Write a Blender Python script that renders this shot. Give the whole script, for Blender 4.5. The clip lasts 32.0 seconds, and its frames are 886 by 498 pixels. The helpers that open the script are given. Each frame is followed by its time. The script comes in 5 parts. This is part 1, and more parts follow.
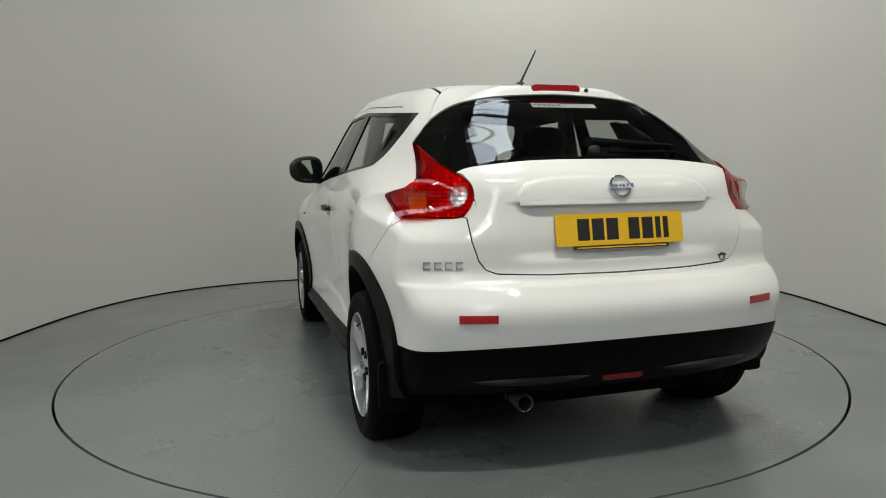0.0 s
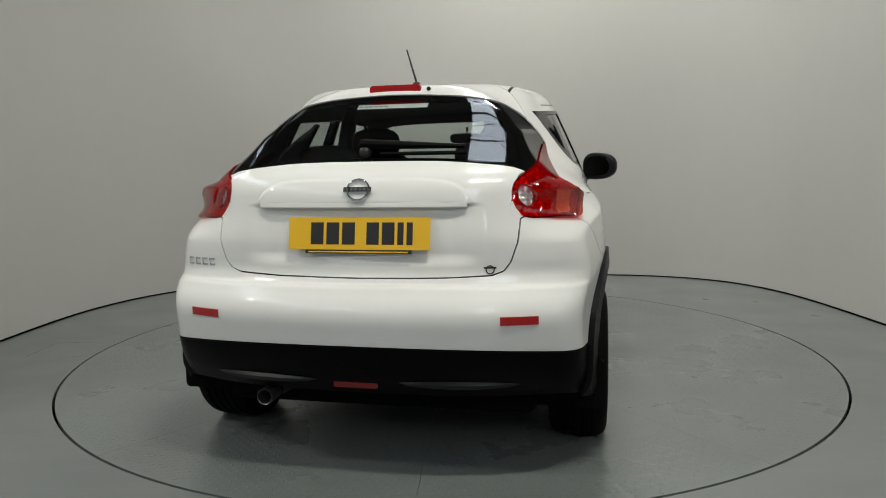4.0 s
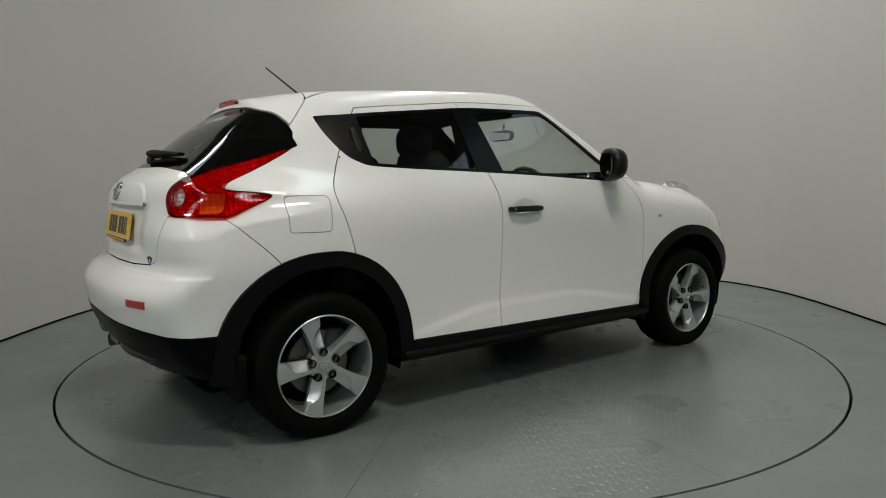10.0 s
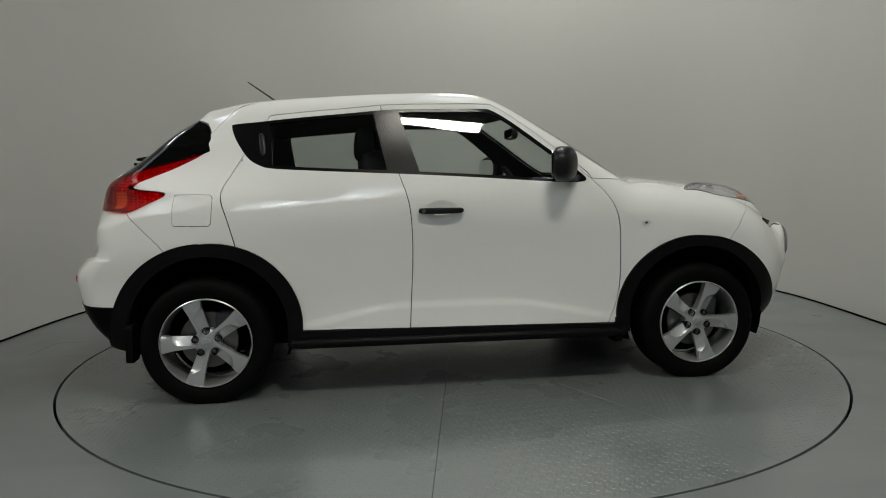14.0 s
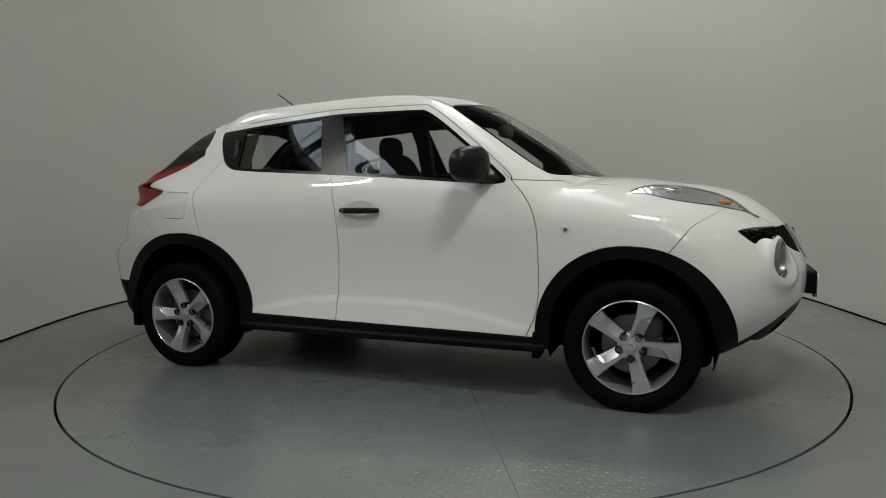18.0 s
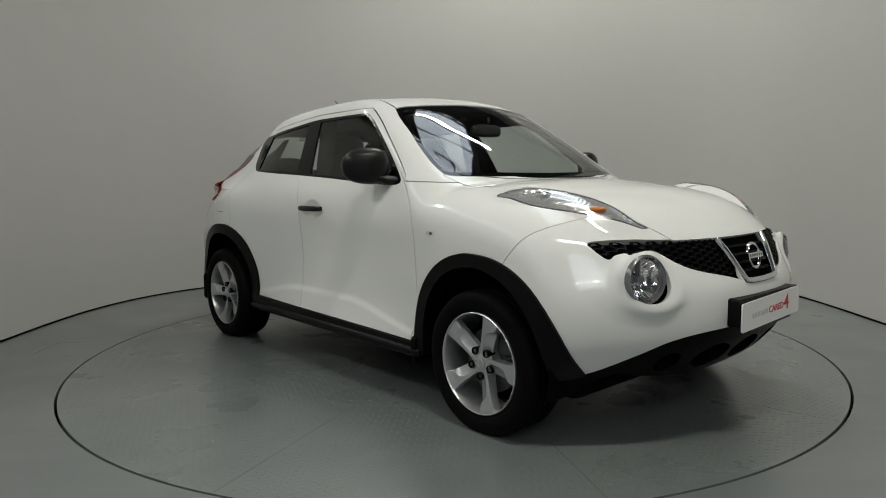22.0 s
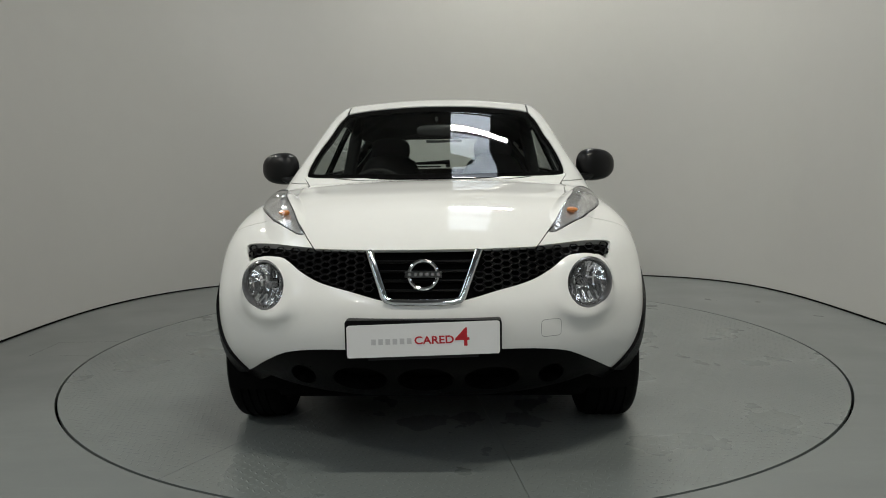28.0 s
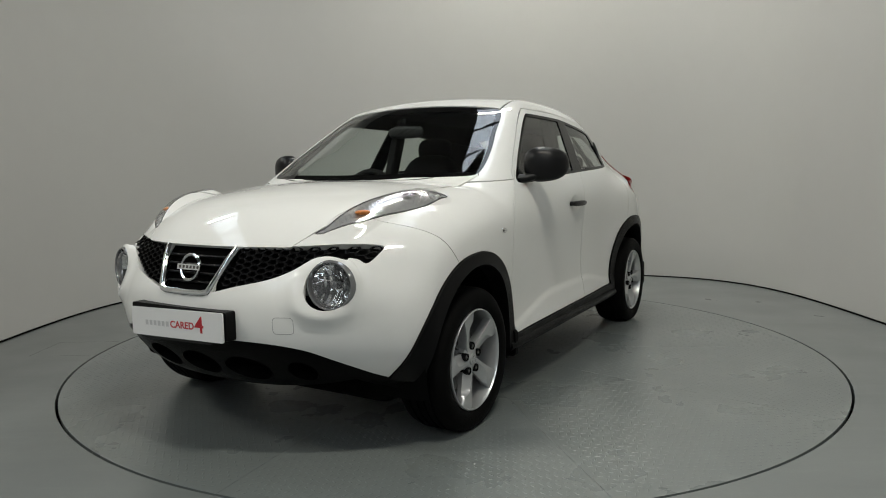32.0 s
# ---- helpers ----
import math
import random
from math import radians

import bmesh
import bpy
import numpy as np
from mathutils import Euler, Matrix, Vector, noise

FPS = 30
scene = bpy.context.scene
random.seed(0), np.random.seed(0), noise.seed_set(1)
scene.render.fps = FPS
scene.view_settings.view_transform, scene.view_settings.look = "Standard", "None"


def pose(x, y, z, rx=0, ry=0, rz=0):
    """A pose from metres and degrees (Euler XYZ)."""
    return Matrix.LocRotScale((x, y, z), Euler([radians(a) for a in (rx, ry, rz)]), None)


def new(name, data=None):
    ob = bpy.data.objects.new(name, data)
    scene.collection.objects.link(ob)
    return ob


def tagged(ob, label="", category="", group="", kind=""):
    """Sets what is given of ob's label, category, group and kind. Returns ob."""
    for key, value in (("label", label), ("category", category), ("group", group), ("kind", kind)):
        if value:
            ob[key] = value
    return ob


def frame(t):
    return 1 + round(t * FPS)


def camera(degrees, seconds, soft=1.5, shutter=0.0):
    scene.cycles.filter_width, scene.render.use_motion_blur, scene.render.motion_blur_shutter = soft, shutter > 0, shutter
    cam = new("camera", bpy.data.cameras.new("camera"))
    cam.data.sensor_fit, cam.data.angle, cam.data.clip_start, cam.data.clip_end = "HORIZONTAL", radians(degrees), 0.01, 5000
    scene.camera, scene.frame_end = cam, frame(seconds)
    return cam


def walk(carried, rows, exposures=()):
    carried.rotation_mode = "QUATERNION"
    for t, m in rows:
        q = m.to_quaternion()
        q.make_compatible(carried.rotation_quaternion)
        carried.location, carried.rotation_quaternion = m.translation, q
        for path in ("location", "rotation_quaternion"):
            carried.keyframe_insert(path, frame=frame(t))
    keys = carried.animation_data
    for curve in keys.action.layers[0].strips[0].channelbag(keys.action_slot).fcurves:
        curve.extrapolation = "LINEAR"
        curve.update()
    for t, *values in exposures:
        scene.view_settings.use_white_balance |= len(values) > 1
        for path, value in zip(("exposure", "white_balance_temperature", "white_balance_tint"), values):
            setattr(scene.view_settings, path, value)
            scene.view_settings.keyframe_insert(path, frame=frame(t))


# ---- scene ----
# Turntable centre at the origin, z = 0 on the turntable; a still camera on a tripod.
CLIP = 32.0
cam = camera(65.96, CLIP, soft=1.0)
EYE = (0.0, -4.331, 1.089)
walk(cam, [(0.0, pose(*EYE, 83.915, 0.765, 0.326)), (CLIP, pose(*EYE, 83.91, 0.765, 0.545))],
     exposures=[(0.0, -0.18), (3.0, -0.24), (6.0, -0.36), (9.0, -0.44), (13.0, -0.67), (17.0, -0.66), (20.0, -0.66), (24.0, -0.41), (28.0, -0.38), (32.0, -0.36)])

# ---- world and light ----
world = bpy.data.worlds.new("world")
scene.world = world
world.use_nodes = True
wn = world.node_tree.nodes
sky = wn.new("ShaderNodeTexSky")
sky.sky_type = "NISHITA"
sky.sun_disc = False
sky.sun_elevation = radians(40)
sky.sun_rotation = radians(150)
wn["Background"].inputs["Strength"].default_value = 0.08
world.node_tree.links.new(sky.outputs["Color"], wn["Background"].inputs["Color"])


def area(name, m, sx, sy, watts, colour):
    data = bpy.data.lights.new(name, "AREA")
    data.shape, data.size, data.size_y, data.energy, data.color = "RECTANGLE", sx, sy, watts, colour
    ob = new(name, data)
    ob.matrix_world = m
    return ob


ROOF = 5.6
DAY, TUBE = (0.82, 0.91, 1.0), (0.94, 0.91, 0.80)
# rooflights (x of the middle, width, watts, from y to y) and twin-tube fittings (x, y, watts)
# the row at x = 6.2 is added, unseen, to brighten the left side
SKYLIGHTS = [(-4.9, 1.15, 260, -14.0, 3.0), (0.70, 1.05, 80, -1.2, 3.0), (0.70, 1.05, 190, -14.0, -6.4), (6.2, 1.15, 60, -14.0, 3.0)]
TUBES = [(x, y, w) for x, k in ((-4.9, 0.9), (0.85, 1.0), (6.2, 0.3)) for y, w0 in ((1.95, 130), (-3.38, 185), (-9.45, 80)) for w in (w0 * k,)]
for sx, sw, watts, y0, y1 in SKYLIGHTS:
    area("skylight_lamp", pose(sx, (y0 + y1) / 2, ROOF + 0.10), sw, y1 - y0, watts, DAY)
for tx, ty, watts in TUBES:
    area("tube_lamp", pose(tx, ty, ROOF - 0.475), 1.36, 0.13, watts, TUBE)
# ---- materials ----
def material(name, colour, rough=0.5, metal=0.0, coat=0.0, vary=0.0, scale=20.0, bump=0.0, bump_scale=200.0, rough_vary=0.0, spec=0.5, emit=0.0, second=None):
    """A principled material whose colour and gloss vary at two scales, with a fine relief."""
    m = bpy.data.materials.new(name)
    m.use_nodes = True
    n, l = m.node_tree.nodes, m.node_tree.links
    b = n["Principled BSDF"]
    b.inputs["Base Color"].default_value = (*colour, 1)
    b.inputs["Roughness"].default_value = rough
    b.inputs["Metallic"].default_value = metal
    b.inputs["Coat Weight"].default_value = coat
    b.inputs["Coat Roughness"].default_value = 0.012
    b.inputs["Specular IOR Level"].default_value = spec
    if emit:
        b.inputs["Emission Color"].default_value = (*colour, 1)
        b.inputs["Emission Strength"].default_value = emit
    co = n.new("ShaderNodeTexCoord")
    if vary or rough_vary:
        big = n.new("ShaderNodeTexNoise")
        big.inputs["Scale"].default_value, big.inputs["Detail"].default_value = scale, 6
        fine = n.new("ShaderNodeTexNoise")
        fine.inputs["Scale"].default_value, fine.inputs["Detail"].default_value = scale * 14, 3
        for t in (big, fine):
            l.new(co.outputs["Object"], t.inputs["Vector"])
        both = n.new("ShaderNodeMix")
        both.inputs["Factor"].default_value = 0.35
        l.new(big.outputs["Fac"], both.inputs["A"])
        l.new(fine.outputs["Fac"], both.inputs["B"])
        if vary:
            ramp = n.new("ShaderNodeValToRGB")
            dark = [c * (1 - vary) for c in colour]
            light = list(second) if second else [min(1, c * (1 + vary)) for c in colour]
            ramp.color_ramp.elements[0].position, ramp.color_ramp.elements[1].position = 0.3, 0.7
            ramp.color_ramp.elements[0].color, ramp.color_ramp.elements[1].color = (*dark, 1), (*light, 1)
            l.new(both.outputs["Result"], ramp.inputs["Fac"])
            l.new(ramp.outputs["Color"], b.inputs["Base Color"])
        if rough_vary:
            span = n.new("ShaderNodeMapRange")
            span.inputs["From Min"].default_value, span.inputs["From Max"].default_value = 0.3, 0.7
            span.inputs["To Min"].default_value, span.inputs["To Max"].default_value = rough - rough_vary, rough + rough_vary
            l.new(both.outputs["Result"], span.inputs["Value"])
            l.new(span.outputs["Result"], b.inputs["Roughness"])
    if bump:
        grain = n.new("ShaderNodeTexNoise")
        grain.inputs["Scale"].default_value, grain.inputs["Detail"].default_value = bump_scale, 4
        relief = n.new("ShaderNodeBump")
        relief.inputs["Strength"].default_value, relief.inputs["Distance"].default_value = bump, 0.002
        l.new(co.outputs["Object"], grain.inputs["Vector"])
        l.new(grain.outputs["Fac"], relief.inputs["Height"])
        l.new(relief.outputs["Normal"], b.inputs["Normal"])
    return m


def pane_material(name, tint, ior=1.5, gloss_rough=0.0):
    """A thin pane: tinted see-through with a real mirror gloss."""
    m = bpy.data.materials.new(name)
    m.use_nodes = True
    n, l = m.node_tree.nodes, m.node_tree.links
    n.remove(n["Principled BSDF"])
    clear, gloss = n.new("ShaderNodeBsdfTransparent"), n.new("ShaderNodeBsdfGlossy")
    clear.inputs["Color"].default_value = (*tint, 1)
    gloss.inputs["Roughness"].default_value = gloss_rough
    edge, mix = n.new("ShaderNodeLayerWeight"), n.new("ShaderNodeMixShader")
    edge.inputs["Blend"].default_value = 0.5
    power, span = n.new("ShaderNodeMath"), n.new("ShaderNodeMapRange")
    power.operation = "POWER"
    power.inputs[1].default_value = 5.0
    span.inputs["To Min"].default_value, span.inputs["To Max"].default_value = 2 * ((ior - 1) / (ior + 1)) ** 2, 1.0
    l.new(edge.outputs["Facing"], power.inputs[0])
    l.new(power.outputs[0], span.inputs["Value"])
    l.new(span.outputs["Result"], mix.inputs["Fac"])
    l.new(clear.outputs[0], mix.inputs[1])
    l.new(gloss.outputs[0], mix.inputs[2])
    l.new(mix.outputs[0], n["Material Output"].inputs["Surface"])
    return m


def floor_material(name, colour, rough, stretch):
    """Worn floor paint: broad patches, scuffs drawn one way, and a few dark specks."""
    m = material(name, colour, rough, bump=0.10, bump_scale=140, coat=0.9)
    m.node_tree.nodes["Principled BSDF"].inputs["Coat Roughness"].default_value = 0.32
    n, l = m.node_tree.nodes, m.node_tree.links
    b = n["Principled BSDF"]
    co = n.new("ShaderNodeTexCoord")
    shift = n.new("ShaderNodeMapping")
    shift.inputs["Scale"].default_value = stretch
    l.new(co.outputs["Object"], shift.inputs["Vector"])

    def noise(scale, detail, lo, hi, vec):
        t, r = n.new("ShaderNodeTexNoise"), n.new("ShaderNodeMapRange")
        t.inputs["Scale"].default_value, t.inputs["Detail"].default_value = scale, detail
        r.inputs["From Min"].default_value, r.inputs["From Max"].default_value = lo, hi
        l.new(vec, t.inputs["Vector"])
        l.new(t.outputs["Fac"], r.inputs["Value"])
        return r.outputs["Result"]

    def mix(fac, amount, a, colour_b):
        k, x = n.new("ShaderNodeMath"), n.new("ShaderNodeMix")
        k.operation, x.data_type = "MULTIPLY", "RGBA"
        k.inputs[1].default_value = amount
        l.new(fac, k.inputs[0])
        l.new(k.outputs[0], x.inputs["Factor"])
        if a is None:
            x.inputs["A"].default_value = (*colour, 1)
        else:
            l.new(a, x.inputs["A"])
        x.inputs["B"].default_value = (*colour_b, 1)
        return x.outputs["Result"]

    flat = co.outputs["Object"]
    c = mix(noise(0.9, 5, 0.42, 0.70, flat), 0.6, None, [v * 0.80 for v in colour])
    c = mix(noise(2.6, 8, 0.52, 0.72, shift.outputs["Vector"]), 0.6, c, [v * 0.80 for v in colour])
    c = mix(noise(5.0, 10, 0.55, 0.75, shift.outputs["Vector"]), 0.5, c, [v * 1.22 for v in colour])
    c = mix(noise(55, 4, 0.45, 0.75, flat), 0.35, c, [v * 0.88 for v in colour])
    cells, near, where = n.new("ShaderNodeTexVoronoi"), n.new("ShaderNodeMapRange"), n.new("ShaderNodeMath")
    cells.inputs["Scale"].default_value = 3.2
    near.inputs["From Min"].default_value, near.inputs["From Max"].default_value = 0.040, 0.018
    where.operation = "MULTIPLY"
    l.new(flat, cells.inputs["Vector"])
    l.new(cells.outputs["Distance"], near.inputs["Value"])
    l.new(near.outputs["Result"], where.inputs[0])
    l.new(noise(9, 3, 0.47, 0.55, flat), where.inputs[1])
    c = mix(where.outputs[0], 0.75, c, [v * 0.18 for v in colour])
    l.new(c, b.inputs["Base Color"])
    gloss = noise(1.7, 7, 0.3, 0.7, flat)
    span = n.new("ShaderNodeMapRange")
    span.inputs["To Min"].default_value, span.inputs["To Max"].default_value = rough - 0.09, rough + 0.12
    l.new(gloss, span.inputs["Value"])
    l.new(span.outputs["Result"], b.inputs["Roughness"])
    return m


WHITE = material("white_paint", (0.76, 0.76, 0.74), 0.7, coat=1.0, spec=0.0, vary=0.012, scale=3, rough_vary=0.03)
CLADDING = material("black_plastic", (0.003, 0.003, 0.0033), 0.38, spec=0.11, vary=0.2, scale=8, bump=0.25, bump_scale=900, rough_vary=0.08)
SATIN_BLACK = material("satin_black", (0.004, 0.004, 0.0045), 0.20, spec=0.16, vary=0.1, scale=10, rough_vary=0.03)
DARK = material("matt_near_black", (0.003, 0.003, 0.003), 0.9, spec=0.05, vary=0.3, scale=6)
RUBBER = material("tyre_rubber", (0.003, 0.003, 0.003), 0.6, spec=0.05, vary=0.3, scale=9, bump=0.3, bump_scale=500, rough_vary=0.1)
ALLOY = material("alloy_silver", (0.52, 0.53, 0.54), 0.32, metal=0.7, coat=0.3, vary=0.05, scale=5, rough_vary=0.03)
CHROME = material("chrome", (0.82, 0.83, 0.84), 0.06, metal=1.0, vary=0.02, scale=20, rough_vary=0.03)
STEEL = material("brake_steel", (0.16, 0.155, 0.15), 0.40, metal=0.9, vary=0.3, scale=15, rough_vary=0.1)
GLASS = pane_material("clear_glass", (0.86, 0.90, 0.88))
TINTED = pane_material("tinted_glass", (0.76, 0.80, 0.78))
LENS = pane_material("lamp_lens", (0.95, 0.95, 0.95), 1.45)
RED_LENS = pane_material("red_lens", (0.72, 0.028, 0.028), 1.38)
WALL = material("wall_paint", (0.495, 0.49, 0.469), 0.75, vary=0.025, scale=0.5, bump=0.08, bump_scale=60, rough_vary=0.05)
FLOOR = floor_material("floor_paint", (0.150, 0.166, 0.163), 0.34, (0.5, 3.5, 1.0))
PLATE_STEEL = floor_material("turntable_paint", (0.150, 0.168, 0.165), 0.30, (1.4, 1.1, 1.0))
CHIN_BLACK = material("bumper_black", (0.002, 0.002, 0.0022), 0.32, spec=0.05, vary=0.2, scale=8, bump=0.2, bump_scale=900, rough_vary=0.06)
FRIT = material("black_glass_border", (0.003, 0.003, 0.003), 0.02, spec=0.2, vary=0.1, scale=10)
BEZEL = material("lamp_bezel", (0.30, 0.30, 0.31), 0.22, metal=0.7, vary=0.1, scale=20, rough_vary=0.05)
HALL = material("hall_cladding", (0.66, 0.66, 0.64), 0.7, vary=0.06, scale=0.7)
CEIL = material("roof_sheet", (0.16, 0.16, 0.16), 0.7, vary=0.1, scale=0.8)
JOINT = material("joint_dirt", (0.07, 0.075, 0.07), 0.7, vary=0.2, scale=12)
STEEL_DARK = material("beam_steel", (0.05, 0.05, 0.055), 0.6, vary=0.15, scale=3)
AMBER_LENS = pane_material("amber_lens", (1.0, 0.50, 0.20), 1.5)
LAMP_SILVER = material("lamp_silver", (0.92, 0.92, 0.93), 0.14, metal=0.7, vary=0.15, scale=60, rough_vary=0.08)
AMBER = material("amber_plastic", (0.62, 0.21, 0.04), 0.3, vary=0.1, scale=40)
RED = material("red_plastic", (0.36, 0.006, 0.008), 0.2, coat=0.5, vary=0.15, scale=60, rough_vary=0.05)
TRIM = material("cabin_trim", (0.012, 0.012, 0.012), 0.8, vary=0.15, scale=8, bump=0.2, bump_scale=400)
SEAT = material("seat_cloth", (0.014, 0.014, 0.015), 0.9, vary=0.25, scale=14, bump=0.4, bump_scale=700)
YELLOW = material("plate_yellow", (0.80, 0.47, 0.02), 0.32, coat=0.3, vary=0.03, scale=10)
PLATE_WHITE = material("plate_white", (0.74, 0.74, 0.74), 0.35, coat=0.3, vary=0.02, scale=10)
INK = material("black_ink", (0.015, 0.015, 0.015), 0.45, vary=0.1, scale=30)
RED_INK = material("red_ink", (0.45, 0.012, 0.02), 0.45, vary=0.05, scale=30)
GREY_INK = material("grey_ink", (0.25, 0.25, 0.25), 0.5, vary=0.05, scale=30)
MIRROR = material("mirror_glass", (0.85, 0.87, 0.87), 0.02, metal=1.0, vary=0.01, scale=5)
MATT_BLACK = material("matt_black", (0.006, 0.006, 0.0065), 0.36, spec=0.25, vary=0.15, scale=10, bump=0.12, bump_scale=1200, rough_vary=0.06)
GREY_PLASTIC = material("grey_plastic", (0.008, 0.008, 0.009), 0.36, spec=0.3, vary=0.12, scale=12, rough_vary=0.06)
GRILLE_BLACK = material("grille_black", (0.003, 0.003, 0.0033), 0.4, spec=0.06, vary=0.1, scale=20, rough_vary=0.05)
RED_DARK = material("dark_red_lens", (0.17, 0.005, 0.006), 0.2, vary=0.15, scale=60, rough_vary=0.05)
RED_DEEP = material("red_reflector", (0.80, 0.05, 0.045), 0.2, metal=0.6, vary=0.25, scale=60, rough_vary=0.08)
BRIGHT = material("bright_reflector", (0.92, 0.92, 0.92), 0.07, metal=1.0, vary=0.03, scale=40, rough_vary=0.03)
PRINT_GREY = material("grey_print", (0.50, 0.50, 0.51), 0.5, vary=0.05, scale=30)
# ---- shape tools ----
class Spline:
    """Natural cubic spline through the knots; one or several values at each."""

    def __init__(self, xs, ys):
        self.x, self.y = np.array(xs, float), np.array(ys, float)
        n, h = len(self.x), np.diff(self.x)
        a, b = np.zeros((n, n)), np.zeros((n,) + self.y.shape[1:])
        a[0, 0] = a[-1, -1] = 1
        for i in range(1, n - 1):
            a[i, i - 1], a[i, i], a[i, i + 1] = h[i - 1], 2 * (h[i - 1] + h[i]), h[i]
            b[i] = 6 * ((self.y[i + 1] - self.y[i]) / h[i] - (self.y[i] - self.y[i - 1]) / h[i - 1])
        self.m, self.h = np.linalg.solve(a, b), h

    def __call__(self, x):
        x = np.clip(np.asarray(x, float), self.x[0], self.x[-1])
        i = np.clip(np.searchsorted(self.x, x) - 1, 0, len(self.h) - 1)
        h, u, v = self.h[i], self.x[i + 1] - x, x - self.x[i]
        if self.y.ndim > 1:
            h, u, v = h[..., None], u[..., None], v[..., None]
        return (self.m[i] * u**3 + self.m[i + 1] * v**3) / (6 * h) + (self.y[i] / h - self.m[i] * h / 6) * u + (self.y[i + 1] / h - self.m[i + 1] * h / 6) * v


def smax(a, b, k):
    h = np.clip(0.5 + 0.5 * (a - b) / k, 0, 1)
    return b * (1 - h) + a * h + k * h * (1 - h)


def step(x, a, b):
    """0 at a, 1 at b, smooth between."""
    t = np.clip((x - a) / (b - a), 0, 1)
    return t * t * (3 - 2 * t)


# ---- the car's body as one smooth surface: x ahead, y to its left, z up, origin on the ground between the axles ----
STATIONS = (-2.0, -1.6, -1.265, -0.9, -0.5, 0.0, 0.5, 0.9, 1.265, 1.6, 2.0)
LOWER = {
    0.30: (0.76, 0.825, 0.872, 0.838, 0.834, 0.836, 0.834, 0.845, 0.872, 0.85, 0.76),
    0.45: (0.75, 0.826, 0.888, 0.834, 0.817, 0.814, 0.817, 0.846, 0.892, 0.872, 0.80),
    0.60: (0.75, 0.824, 0.886, 0.838, 0.817, 0.812, 0.817, 0.852, 0.893, 0.875, 0.81),
    0.75: (0.75, 0.827, 0.879, 0.840, 0.825, 0.822, 0.826, 0.856, 0.882, 0.865, 0.80),
    0.90: (0.68, 0.806, 0.866, 0.842, 0.834, 0.834, 0.836, 0.852, 0.86, 0.835, 0.76),
}
UPPER = {
    1.00: (0.64, 0.772, 0.832, 0.820, 0.822, 0.824, 0.818, 0.820, 0.795, 0.75, 0.64),
    1.10: (0.55, 0.662, 0.725, 0.772, 0.784, 0.786, 0.782, 0.755, 0.68, 0.60, 0.50),
    1.20: (0.49, 0.563, 0.640, 0.7155, 0.7385, 0.743, 0.733, 0.69, 0.60, 0.52, 0.42),
    1.35: (0.37, 0.462, 0.546, 0.631, 0.669, 0.675, 0.665, 0.62, 0.53, 0.45, 0.36),
    1.50: (0.26, 0.350, 0.430, 0.545, 0.597, 0.606, 0.597, 0.55, 0.46, 0.38, 0.3),
}
_levels = {**LOWER, **UPPER}
SIDE_X = Spline(STATIONS, np.array(list(_levels.values())).T)
SIDE_Z = Spline(list(_levels), np.eye(len(_levels)))
TOP = Spline((-1.6, -1.47, -1.35, -1.19, -0.885, -0.57, -0.26, 0.0, 0.12, 0.22, 0.33, 0.5, 0.7, 0.9, 0.98, 1.035, 1.065, 1.12, 1.25, 1.43, 1.64, 1.78, 1.89, 1.96, 2.01, 2.07, 2.14),
             (1.43, 1.448, 1.467, 1.495, 1.524, 1.543, 1.556, 1.558, 1.551, 1.533, 1.493, 1.402, 1.285, 1.163, 1.114, 1.082, 1.074, 1.071, 1.064, 1.043, 1.012, 0.970, 0.912, 0.862, 0.81, 0.72, 0.60))
NOSE = Spline((0.1, 0.2, 0.28, 0.36, 0.42, 0.5, 0.58, 0.66, 0.745, 0.81, 0.85, 0.90, 0.95, 1.1),
              (1.68, 1.80, 1.92, 2.00, 2.04, 2.065, 2.07, 2.055, 2.015, 1.985, 1.955, 1.91, 1.86, 1.75))
TAIL = Spline((0.1, 0.25, 0.36, 0.45, 0.55, 0.66, 0.705, 0.745, 0.84, 0.95, 1.04, 1.075, 1.10, 1.132, 1.152, 1.20, 1.30, 1.36, 1.395, 1.42, 1.445, 1.6),
              (1.74, 1.82, 1.92, 1.965, 1.968, 1.945, 1.908, 1.888, 1.885, 1.876, 1.860, 1.84, 1.815, 1.766, 1.735, 1.665, 1.54, 1.458, 1.402, 1.366, 1.352, 1.34))


POD, POD_R = np.array((1.898, 0.602, 0.695)), 0.114
POD_AXIS = np.array((0.941, 0.334, 0.05)) / np.linalg.norm((0.941, 0.334, 0.05))


